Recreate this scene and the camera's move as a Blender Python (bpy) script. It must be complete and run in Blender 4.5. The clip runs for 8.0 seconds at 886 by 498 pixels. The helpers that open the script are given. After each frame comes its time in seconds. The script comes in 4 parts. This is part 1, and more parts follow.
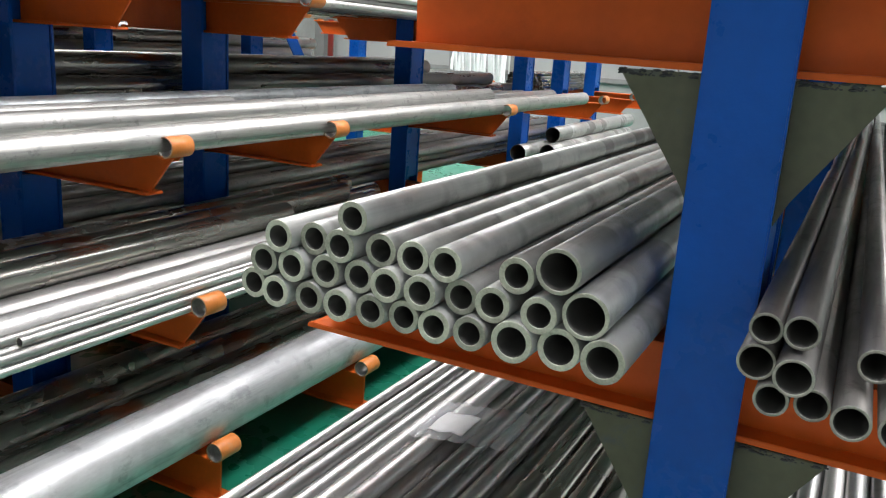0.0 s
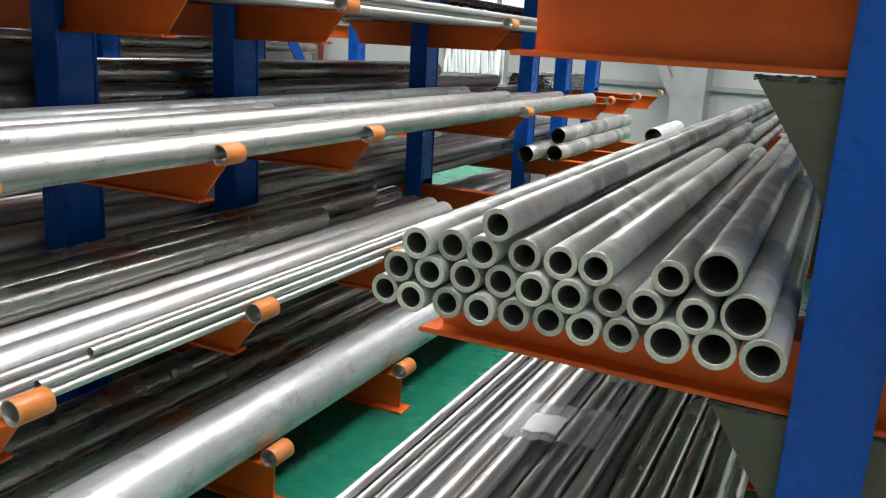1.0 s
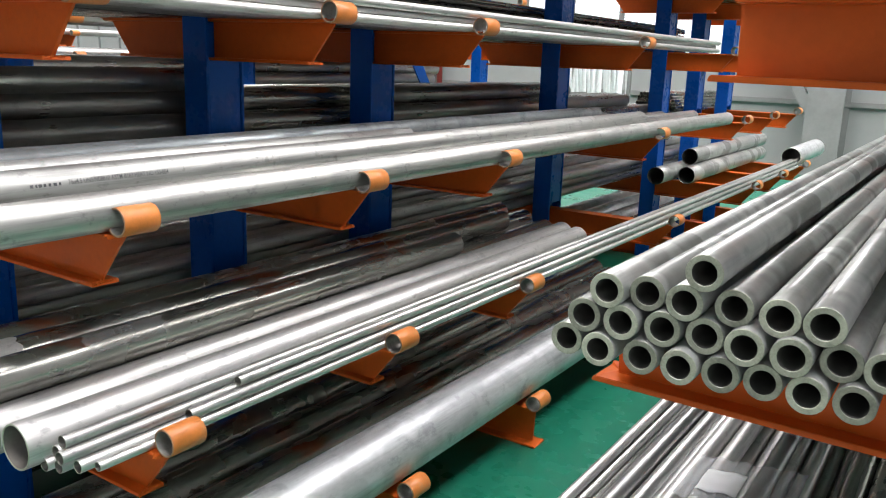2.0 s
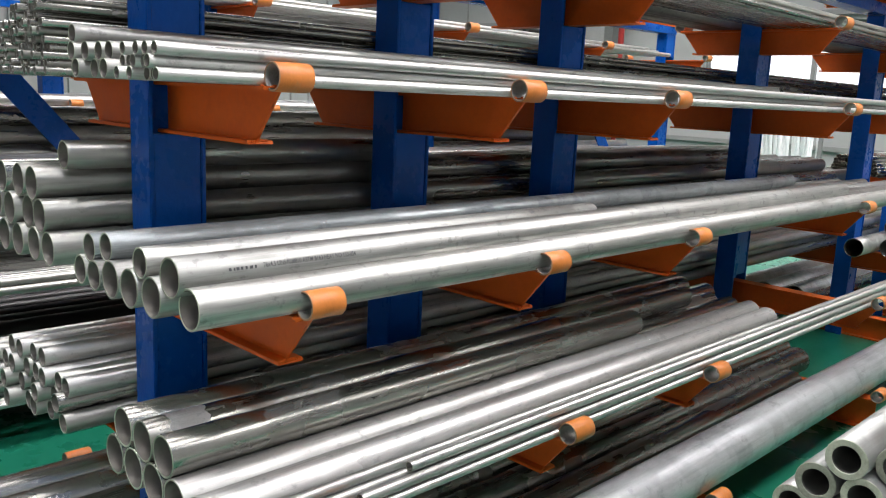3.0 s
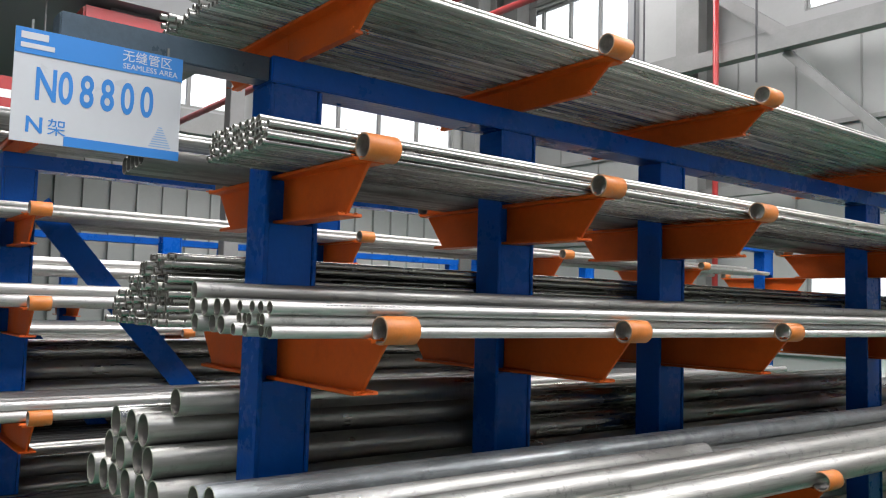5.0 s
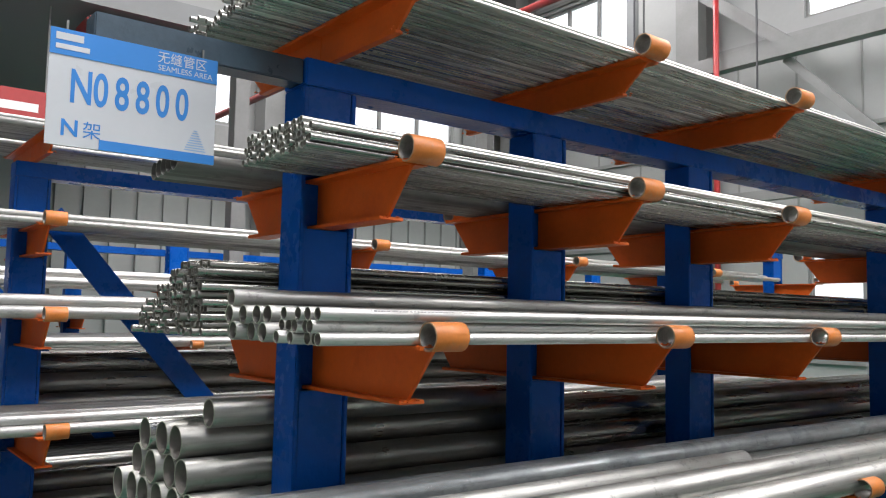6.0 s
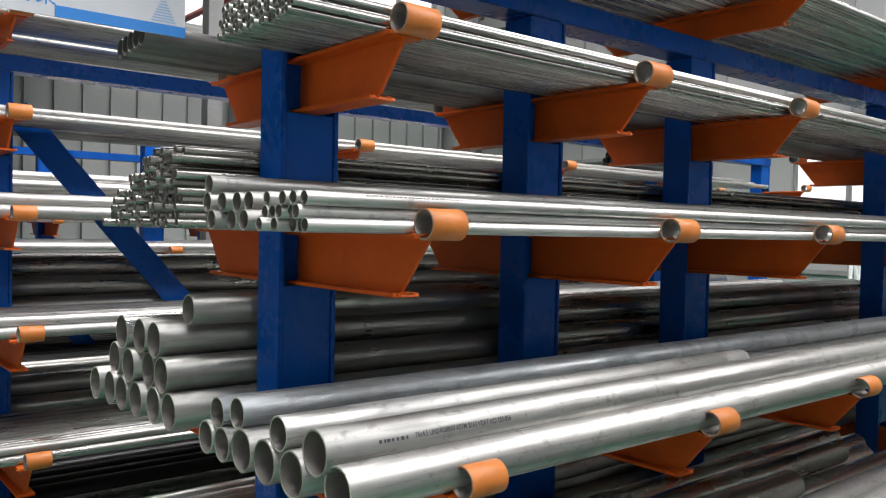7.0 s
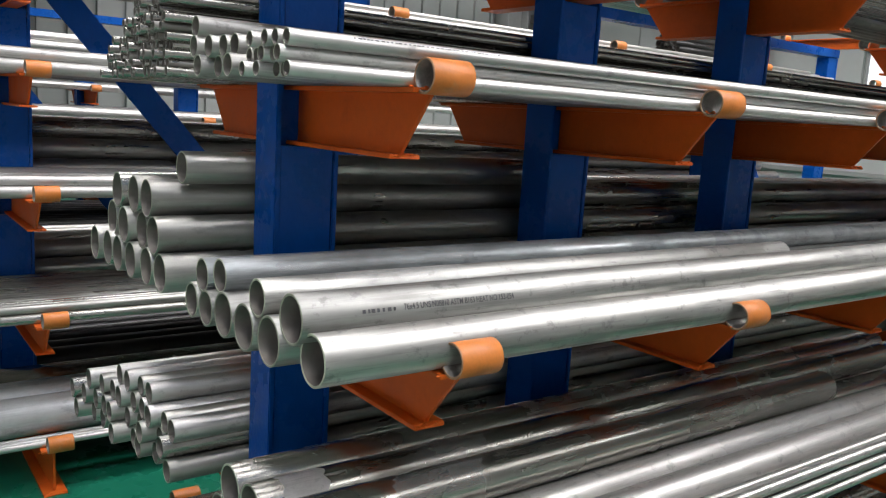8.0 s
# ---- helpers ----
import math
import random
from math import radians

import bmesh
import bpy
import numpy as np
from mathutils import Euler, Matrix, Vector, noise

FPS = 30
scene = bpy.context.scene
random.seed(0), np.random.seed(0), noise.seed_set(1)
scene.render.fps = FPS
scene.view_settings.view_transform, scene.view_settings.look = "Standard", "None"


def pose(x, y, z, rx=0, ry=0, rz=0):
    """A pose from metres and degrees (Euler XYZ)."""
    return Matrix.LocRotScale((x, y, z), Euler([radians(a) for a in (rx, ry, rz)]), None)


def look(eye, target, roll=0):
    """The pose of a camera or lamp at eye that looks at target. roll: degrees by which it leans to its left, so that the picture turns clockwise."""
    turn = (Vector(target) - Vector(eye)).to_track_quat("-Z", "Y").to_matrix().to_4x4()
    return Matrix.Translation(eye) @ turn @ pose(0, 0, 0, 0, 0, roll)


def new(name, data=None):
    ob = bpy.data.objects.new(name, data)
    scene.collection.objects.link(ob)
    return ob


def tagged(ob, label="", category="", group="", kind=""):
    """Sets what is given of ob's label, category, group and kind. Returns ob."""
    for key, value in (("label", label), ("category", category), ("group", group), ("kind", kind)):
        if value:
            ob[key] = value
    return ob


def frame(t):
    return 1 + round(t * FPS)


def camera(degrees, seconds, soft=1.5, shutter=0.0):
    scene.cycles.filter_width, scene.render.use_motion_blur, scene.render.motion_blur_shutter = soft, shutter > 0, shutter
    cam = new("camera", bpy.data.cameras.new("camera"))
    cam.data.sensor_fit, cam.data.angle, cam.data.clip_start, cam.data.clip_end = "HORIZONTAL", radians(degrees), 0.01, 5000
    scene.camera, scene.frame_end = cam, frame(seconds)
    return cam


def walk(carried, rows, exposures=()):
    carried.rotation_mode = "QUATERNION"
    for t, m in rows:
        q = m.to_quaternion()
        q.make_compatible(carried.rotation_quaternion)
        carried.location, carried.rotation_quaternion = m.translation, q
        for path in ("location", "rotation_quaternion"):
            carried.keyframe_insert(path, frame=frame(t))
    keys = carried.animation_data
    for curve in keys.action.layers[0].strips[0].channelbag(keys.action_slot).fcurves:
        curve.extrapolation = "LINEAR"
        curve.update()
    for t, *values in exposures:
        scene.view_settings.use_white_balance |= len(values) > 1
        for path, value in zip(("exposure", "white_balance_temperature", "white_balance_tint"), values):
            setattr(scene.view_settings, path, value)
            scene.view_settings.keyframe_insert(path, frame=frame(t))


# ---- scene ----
cam = camera(57.0, 8.0, soft=1.1)
# seconds, eye, target, roll
ROWS = [
    (0.0, (-0.065, 0.167, 1.311), (-0.94, 1.896, 0.817), 3.8),
    (0.5, (-0.166, 0.108, 1.316), (-1.011, 1.852, 0.822), 3.3),
    (1.0, (-0.227, 0.062, 1.31), (-1.062, 1.813, 0.821), 3.2),
    (1.5, (-0.275, 0.058, 1.313), (-1.205, 1.763, 0.835), 2.7),
    (2.0, (-0.347, 0.095, 1.317), (-1.422, 1.718, 0.859), 2.1),
    (2.2, (-0.386, 0.108, 1.324), (-1.549, 1.672, 0.875), 1.9),
    (3.3, (-0.439, 0.133, 1.419), (-1.887, 1.477, 1.107), 2.5),
    (3.5, (-0.442, 0.139, 1.425), (-1.909, 1.479, 1.195), 2.2),
    (4.0, (-0.435, 0.147, 1.45), (-1.944, 1.457, 1.379), 2.5),
    (4.5, (-0.431, 0.145, 1.46), (-1.99, 1.396, 1.508), 2.0),
    (5.0, (-0.466, 0.121, 1.469), (-2.045, 1.341, 1.608), 1.6),
    (6.3, (-0.596, 0.066, 1.447), (-2.167, 1.293, 1.612), 1.1),
    (6.5, (-0.619, 0.073, 1.438), (-2.188, 1.308, 1.552), 1.0),
    (7.0, (-0.677, 0.123, 1.41), (-2.221, 1.394, 1.362), 1.2),
    (7.5, (-0.712, 0.205, 1.384), (-2.265, 1.45, 1.189), 2.2),
    (8.0, (-0.734, 0.27, 1.357), (-2.322, 1.444, 1.038), 3.5),
]
walk(cam, [(t, look(*r)) for t, *r in ROWS], exposures=[(0.0, 0.42), (2.0, 0.33), (3.5, 0.19), (5.0, -0.01), (6.5, -0.05), (8.0, -0.02)])

# ---- world and light ----
world = bpy.data.worlds.new("overcast_sky")
scene.world = world
world.use_nodes = True
wn = world.node_tree
sky = wn.nodes.new("ShaderNodeTexSky")
sky.sky_type = "NISHITA"
sky.sun_disc = False
sky.sun_elevation, sky.sun_rotation = radians(50), radians(200)
wn.nodes["Background"].inputs["Strength"].default_value = 0.15
wn.links.new(sky.outputs[0], wn.nodes["Background"].inputs[0])

SKYLIGHT_X = (-9.6, -3.7, 0.9, 5.2)
ROOF_Z = 8.6


def skylight_lamp(x):
    lamp = bpy.data.lights.new("skylight_lamp", "AREA")
    lamp.shape, lamp.size, lamp.size_y = "RECTANGLE", 2.2, 14.0
    lamp.energy, lamp.color = 1060, (1.0, 0.968, 0.975)
    ob = new("skylight_lamp", lamp)
    ob.matrix_world = pose(x, 5.0, ROOF_Z + 0.05)


for sx in SKYLIGHT_X:
    skylight_lamp(sx)


# ---- materials ----
def mat(name, colour, rough=0.5, metal=0.0, vary=0.15, scale=6.0, rough_vary=0.12, bump=0.0, bump_scale=60.0, stretch=(1, 1, 1),
        obj_vary=0.0, stain=None, stain_amount=0.0, stain_scale=3.0, coat=0.0, scuff=0.0, scuff_scale=14.0, zones=0.0, zone_scale=1.7, zone_tint=(0.80, 0.81, 0.82)):
    m = bpy.data.materials.new(name)
    m.use_nodes = True
    nt = m.node_tree
    b = nt.nodes["Principled BSDF"]
    N, L = nt.nodes.new, nt.links.new
    tc = N("ShaderNodeTexCoord")
    mp = N("ShaderNodeMapping")
    mp.inputs["Scale"].default_value = stretch
    L(tc.outputs["Object"], mp.inputs[0])
    info = N("ShaderNodeObjectInfo")
    off = N("ShaderNodeVectorMath")
    off.operation = "ADD"
    mul = N("ShaderNodeMath")
    mul.operation = "MULTIPLY"
    mul.inputs[1].default_value = 37.0
    L(info.outputs["Random"], mul.inputs[0])
    L(mp.outputs[0], off.inputs[0])
    L(mul.outputs[0], off.inputs[1])
    big = N("ShaderNodeTexNoise")
    big.inputs["Scale"].default_value = scale
    big.inputs["Detail"].default_value = 5
    L(off.outputs[0], big.inputs["Vector"])
    fine = N("ShaderNodeTexNoise")
    fine.inputs["Scale"].default_value = scale * 9
    fine.inputs["Detail"].default_value = 4
    L(off.outputs[0], fine.inputs["Vector"])
    add = N("ShaderNodeMath")
    add.operation = "MULTIPLY_ADD"
    add.inputs[1].default_value = 0.4
    L(fine.outputs[0], add.inputs[0])
    L(big.outputs[0], add.inputs[2])
    rng = N("ShaderNodeMapRange")
    rng.inputs[1].default_value, rng.inputs[2].default_value = 0.45, 0.95
    rng.inputs[3].default_value, rng.inputs[4].default_value = 1 - vary, 1 + vary
    L(add.outputs[0], rng.inputs[0])
    value = rng.outputs[0]
    if obj_vary:
        r2 = N("ShaderNodeMapRange")
        r2.inputs[3].default_value, r2.inputs[4].default_value = 1 - obj_vary, 1 + obj_vary
        L(info.outputs["Random"], r2.inputs[0])
        m2 = N("ShaderNodeMath")
        m2.operation = "MULTIPLY"
        L(value, m2.inputs[0])
        L(r2.outputs[0], m2.inputs[1])
        value = m2.outputs[0]
    col = N("ShaderNodeVectorMath")
    col.operation = "SCALE"
    col.inputs[0].default_value = colour
    L(value, col.inputs["Scale"])
    out = col.outputs[0]
    if stain:
        st = N("ShaderNodeTexNoise")
        st.inputs["Scale"].default_value = stain_scale
        st.inputs["Detail"].default_value = 8
        st.inputs["Roughness"].default_value = 0.7
        L(off.outputs[0], st.inputs["Vector"])
        sr = N("ShaderNodeMapRange")
        sr.inputs[1].default_value, sr.inputs[2].default_value = 0.55, 0.7
        sr.inputs[4].default_value = stain_amount
        L(st.outputs[0], sr.inputs[0])
        mx = N("ShaderNodeMix")
        mx.data_type = "RGBA"
        L(sr.outputs[0], mx.inputs[0])
        L(out, mx.inputs[6])
        mx.inputs[7].default_value = (*stain, 1)
        out = mx.outputs[2]
    rr = N("ShaderNodeMapRange")
    rr.inputs[1].default_value, rr.inputs[2].default_value = 0.4, 1.0
    rr.inputs[3].default_value, rr.inputs[4].default_value = max(rough - rough_vary, 0.03), rough + rough_vary
    L(add.outputs[0], rr.inputs[0])
    dull = rr.outputs[0]

    def patches(where, squash, low, high, amount, detail):
        """Soft-edged dull patches: 0 outside, amount inside."""
        sm = N("ShaderNodeMapping")
        sm.inputs["Scale"].default_value = squash
        L(tc.outputs["Object"], sm.inputs[0])
        so = N("ShaderNodeVectorMath")
        so.operation = "ADD"
        L(sm.outputs[0], so.inputs[0])
        L(mul.outputs[0], so.inputs[1])
        sn = N("ShaderNodeTexNoise")
        sn.inputs["Scale"].default_value, sn.inputs["Detail"].default_value, sn.inputs["Roughness"].default_value = where, detail, 0.62
        L(so.outputs[0], sn.inputs["Vector"])
        sg = N("ShaderNodeMapRange")
        sg.inputs[1].default_value, sg.inputs[2].default_value, sg.inputs[4].default_value = low, high, amount
        L(sn.outputs[0], sg.inputs[0])
        return sg.outputs[0]

    def worn(mask, tint, extra):
        nonlocal out, dull
        mx2 = N("ShaderNodeMix")
        mx2.data_type, mx2.blend_type = "RGBA", "MULTIPLY"
        L(mask, mx2.inputs[0])
        L(out, mx2.inputs[6])
        mx2.inputs[7].default_value = (*tint, 1)
        out = mx2.outputs[2]
        md = N("ShaderNodeMath")
        md.operation = "MULTIPLY_ADD"
        md.inputs[1].default_value = extra
        L(mask, md.inputs[0])
        L(dull, md.inputs[2])
        dull = md.outputs[0]

    if scuff:
        worn(patches(scuff_scale, (1, 0.10, 1), 0.48, 0.64, scuff, 7), (0.76, 0.76, 0.77), 0.09)
        worn(patches(scuff_scale * 5, (1, 0.05, 1), 0.50, 0.64, scuff, 5), (0.76, 0.76, 0.76), 0.08)
        worn(patches(scuff_scale * 2.2, (1, 0.7, 1), 0.58, 0.66, scuff, 8), (0.70, 0.70, 0.71), 0.10)
    if zones:
        worn(patches(zone_scale, (0.7, 1, 0.7), 0.51, 0.545, zones, 3), zone_tint, 0.20)
    L(out, b.inputs["Base Color"])
    L(dull, b.inputs["Roughness"])
    b.inputs["Metallic"].default_value = metal
    b.inputs["Coat Weight"].default_value = coat
    b.inputs["Coat Roughness"].default_value = 0.09
    if bump:
        bn = N("ShaderNodeTexNoise")
        bn.inputs["Scale"].default_value = bump_scale
        bn.inputs["Detail"].default_value = 4
        L(off.outputs[0], bn.inputs["Vector"])
        bp = N("ShaderNodeBump")
        bp.inputs["Strength"].default_value = bump
        bp.inputs["Distance"].default_value = 0.002
        L(bn.outputs[0], bp.inputs["Height"])
        L(bp.outputs[0], b.inputs["Normal"])
    return m


ALONG = (1, 0.06, 1)
BLUE = mat("blue_paint", (0.0006, 0.078, 0.38), 0.30, vary=0.14, scale=5, bump=0.45, bump_scale=70, stain=(0.02, 0.04, 0.12), stain_amount=0.35, stain_scale=4)
ORANGE = mat("orange_paint", (0.60, 0.112, 0.014), 0.42, vary=0.12, scale=7, bump=0.15, bump_scale=80, stain=(0.34, 0.06, 0.015), stain_amount=0.35, stain_scale=7)
# stop tubes: scuffed paint, made paler than ORANGE for the light on them
WORN_ORANGE = mat("lit_worn_orange_paint", (0.56, 0.178, 0.034), 0.45, vary=0.16, scale=20, bump=0.2, bump_scale=90, stain=(0.42, 0.25, 0.13), stain_amount=0.6, stain_scale=26)
STEEL = mat("brushed_stainless", (0.47, 0.465, 0.437), 0.365, 0.86, vary=0.16, scale=14, rough_vary=0.08, stretch=ALONG, obj_vary=0.12, scuff=0.95, scuff_scale=17, zones=0.6, bump=0.05, bump_scale=120)
BRIGHT = mat("bright_stainless", (0.62, 0.61, 0.585), 0.39, 0.86, vary=0.16, scale=14, rough_vary=0.08, stretch=ALONG, obj_vary=0.14, scuff=0.8, scuff_scale=17, zones=0.25, zone_tint=(0.74, 0.74, 0.74))
DARK = mat("dark_pickled_pipe", (0.385, 0.375, 0.34), 0.215, 0.92, vary=0.2, scale=7, rough_vary=0.05, stretch=ALONG, obj_vary=0.25, scuff=0.45, scuff_scale=9, zones=0.2, zone_scale=3.0, zone_tint=(0.72, 0.72, 0.72))
SATIN = mat("satin_grey_pipe", (0.44, 0.435, 0.40), 0.275, 0.90, vary=0.2, scale=9, rough_vary=0.08, stretch=ALONG, obj_vary=0.2, scuff=0.5, zones=0.6)
GLOSSY = mat("glossy_dark_tube", (0.36, 0.36, 0.35), 0.34, 0.9, vary=0.2, scale=9, rough_vary=0.08, stretch=ALONG, obj_vary=0.32, scuff=0.5, zones=0.5)
# mottled skin; stain and zones also paint in shadow bands across the pile
MATTE = mat("matte_pickled_pipe", (0.43, 0.44, 0.415), 0.40, 0.5, vary=0.24, scale=5, rough_vary=0.1, stretch=(0.6, 0.8, 0.6), obj_vary=0.18,
            stain=(0.17, 0.175, 0.17), stain_amount=0.6, stain_scale=3.5, bump=0.12, bump_scale=50, coat=0.5, scuff=0.6, scuff_scale=9, zones=1.0, zone_scale=3.4, zone_tint=(0.66, 0.66, 0.65))
DULL = mat("dull_brown_grey_pipe", (0.23, 0.22, 0.205), 0.42, 0.7, vary=0.3, scale=9, rough_vary=0.12, stretch=(1, 0.2, 1), obj_vary=0.2, bump=0.25, bump_scale=60, coat=0.25, scuff=0.7, zones=0.6)
FINE = mat("fine_drawn_tube", (0.50, 0.49, 0.455), 0.28, 0.95, vary=0.08, scale=6, rough_vary=0.05, stretch=ALONG, obj_vary=0.20, scuff=0.2, scuff_scale=9)
# darker copy of FINE: shade on undersides and tube ends, put into the colour
FINE_DARK = mat("fine_shaded_tube", (0.34, 0.335, 0.31), 0.26, 0.95, vary=0.08, scale=6, rough_vary=0.05, stretch=ALONG, obj_vary=0.25, scuff=0.2, scuff_scale=9)
# dark stock; on the low arms its black also holds the deep shade there
BLACK_PIPE = mat("near_black_pipe", (0.022, 0.022, 0.021), 0.38, vary=0.25, scale=8, stretch=ALONG)
# deep shade inside matte and dull pipes, put into the bore's colour
DARK_BORE = mat("shaded_pipe_bore", (0.07, 0.07, 0.062), 0.6, 0.3, vary=0.2, scale=20)
GALV = mat("dull_grey_pipe", (0.60, 0.61, 0.61), 0.38, 0.55, vary=0.16, scale=18, rough_vary=0.1, stretch=(1, 0.35, 1), stain=(0.34, 0.345, 0.345), stain_amount=0.6, stain_scale=5,
           scuff=0.9, scuff_scale=6, zones=0.4, zone_scale=4.0, zone_tint=(0.72, 0.73, 0.73))
for m_ in (BLUE, ORANGE):
    m_.node_tree.nodes["Principled BSDF"].inputs["Specular IOR Level"].default_value = 0.20
CUT = mat("sawn_pipe_end", (0.37, 0.40, 0.305), 0.40, 0.2, vary=0.36, scale=40, obj_vary=0.30, coat=0.3, scuff=0.5, scuff_scale=40)
CUT_DULL = mat("dull_sawn_end", (0.235, 0.24, 0.20), 0.45, 0.4, vary=0.4, scale=40, obj_vary=0.2)
FILMED = mat("pipe_in_bluish_film", (0.40, 0.425, 0.43), 0.34, 0.6, vary=0.3, scale=16, stretch=(1, 0.25, 1), stain=(0.60, 0.70, 0.71), stain_amount=0.85, stain_scale=13, bump=0.6, bump_scale=45, scuff=0.9, scuff_scale=12, zones=0.8, zone_scale=4.0)
# same metal as the outside, darkened for the shade within a pipe
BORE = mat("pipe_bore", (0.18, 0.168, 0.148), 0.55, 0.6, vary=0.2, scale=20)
OLIVE = mat("olive_primer", (0.088, 0.098, 0.056), 0.6, vary=0.28, scale=9, bump=0.2, stain=(0.02, 0.06, 0.14), stain_amount=0.5, stain_scale=9)
FLOOR_GREEN = mat("green_epoxy", (0.009, 0.145, 0.084), 0.30, vary=0.15, scale=1.5, bump=0.06, bump_scale=40, stain=(0.04, 0.16, 0.11), stain_amount=0.3, stain_scale=1.2)
WALL = mat("grey_wall_panel", (0.28, 0.283, 0.273), 0.55, vary=0.06, scale=1.5, stain=(0.25, 0.255, 0.25), stain_amount=0.35, stain_scale=0.8)
FRAME_GREY = mat("grey_steel_paint", (0.19, 0.19, 0.183), 0.5, vary=0.14, scale=3, stain=(0.14, 0.135, 0.125), stain_amount=0.4, stain_scale=1.6)
DARK_GREY = mat("dark_grey_roof", (0.20, 0.205, 0.205), 0.6, vary=0.1, scale=1)
RED = mat("red_pipe_paint", (0.36, 0.03, 0.03), 0.4, vary=0.1)
SIGN_WHITE = mat("white_board", (0.58, 0.60, 0.63), 0.35, vary=0.03)
SIGN_PALE = mat("pale_blue_print", (0.30, 0.46, 0.68), 0.4, vary=0.04)
SIGN_BLUE = mat("blue_print", (0.03, 0.22, 0.62), 0.4, vary=0.04)
INK = mat("black_ink", (0.05, 0.05, 0.055), 0.6, vary=0.1)
PAPER = mat("white_paper_label", (0.80, 0.80, 0.80), 0.5, vary=0.04)
WHITE_SHEET = mat("white_plastic_sheet", (0.72, 0.73, 0.72), 0.45, vary=0.12, scale=8)
GLASS = bpy.data.materials.new("window_glass")
GLASS.use_nodes = True
gb = GLASS.node_tree.nodes["Principled BSDF"]
gb.inputs["Transmission Weight"].default_value, gb.inputs["Roughness"].default_value = 1.0, 0.05
BACKDROP = bpy.data.materials.new("bright_outdoors")
BACKDROP.use_nodes = True
bb = BACKDROP.node_tree.nodes["Principled BSDF"]
bb.inputs["Emission Color"].default_value, bb.inputs["Emission Strength"].default_value = (0.93, 0.97, 1.0, 1), 1.35


# ---- mesh helpers ----
def box(bm, x0, x1, y0, y1, z0, z1):
    v = [bm.verts.new((x, y, z)) for x in (x0, x1) for y in (y0, y1) for z in (z0, z1)]
    for f in ((0, 1, 3, 2), (4, 6, 7, 5), (0, 4, 5, 1), (2, 3, 7, 6), (0, 2, 6, 4), (1, 5, 7, 3)):
        bm.faces.new([v[i] for i in f])
    return bm


def prism(bm, pts, y0, y1):
    """An (x, z) outline pushed from y0 to y1."""
    a = [bm.verts.new((x, y0, z)) for x, z in pts]
    b = [bm.verts.new((x, y1, z)) for x, z in pts]
    n = len(pts)
    bm.faces.new(a)
    bm.faces.new(b[::-1])
    for i in range(n):
        bm.faces.new((a[i], b[i], b[(i + 1) % n], a[(i + 1) % n]))
    return bm


def beam(bm, p, q, w, h):
    """A bar of section w x h from p to q."""
    p, q = Vector(p), Vector(q)
    d = (q - p)
    rot = d.to_track_quat("X", "Z").to_matrix().to_4x4()
    m = Matrix.Translation(p) @ rot
    n = len(bm.verts)
    box(bm, 0, d.length, -w / 2, w / 2, -h / 2, h / 2)
    bm.verts.ensure_lookup_table()
    for v in bm.verts[n:]:
        v.co = m @ v.co
    return bm


def mesh_of(bm, name, materials, bevel=0.0):
    bmesh.ops.recalc_face_normals(bm, faces=bm.faces)
    if bevel:
        bmesh.ops.bevel(bm, geom=bm.edges[:], offset=bevel, segments=2, affect="EDGES", clamp_overlap=True)
    me = bpy.data.meshes.new(name)
    bm.to_mesh(me)
    bm.free()
    for m in materials if isinstance(materials, (list, tuple)) else [materials]:
        me.materials.append(m)
    return me


def part(name, bm, material, parent, label="", bevel=0.0):
    ob = new(name, bm if isinstance(bm, bpy.types.Mesh) else mesh_of(bm, name, material, bevel))
    ob.parent = parent
    return tagged(ob, label)


def tube_mesh(name, r, wall, length, seg=24, outer=None, end=None, bore=None):
    """A hollow pipe along +y from the origin, with rounded rims."""
    ri, c = r - wall, min(wall * 0.18, 0.0008)
    prof = [(r, c), (r - c, 0), (ri + c, 0), (ri, c), (ri, length - c), (ri + c, length), (r - c, length), (r, length - c)]
    verts, faces, mats, smooth = [], [], [], []
    for rad, y in prof:
        for i in range(seg):
            a = 2 * math.pi * i / seg
            verts.append((rad * math.cos(a), y, rad * math.sin(a)))
    for k in range(8):
        for i in range(seg):
            j, n = (i + 1) % seg, (k + 1) % 8
            faces.append((k * seg + i, k * seg + j, n * seg + j, n * seg + i))
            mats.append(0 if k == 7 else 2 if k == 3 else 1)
            smooth.append(k in (3, 7))
    me = bpy.data.meshes.new(name)
    me.from_pydata(verts, [], faces)
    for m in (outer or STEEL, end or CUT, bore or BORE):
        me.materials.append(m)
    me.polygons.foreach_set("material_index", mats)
    me.polygons.foreach_set("use_smooth", smooth)
    me.update()
    return me


TUBES = {}


def pipe(name, x, y, z, r, wall, length, material, label, group, yaw=0.0, pitch=0.0, seg=0, end=None, category="pipe"):
    seg = seg or (36 if r > 0.03 else 24 if r > 0.015 else 12)
    key = (round(r, 4), round(wall, 4), round(length, 2), material.name, seg, end.name if end else "")
    if key not in TUBES:
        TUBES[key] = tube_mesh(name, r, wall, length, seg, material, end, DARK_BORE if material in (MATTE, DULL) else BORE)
    ob = new(name, TUBES[key])
    ob.matrix_world = pose(x, y, z, pitch, random.uniform(0, 360), yaw)
    return tagged(ob, label, category, group)


# ---- floor, walls, roof ----
X0, X1, Y0, Y1 = -13.5, 7.0, -6.5, 12.0


def setting(name, bm, material, label, category):
    ob = new(name, mesh_of(bm, name, material))
    return tagged(ob, label, category, kind="structure")


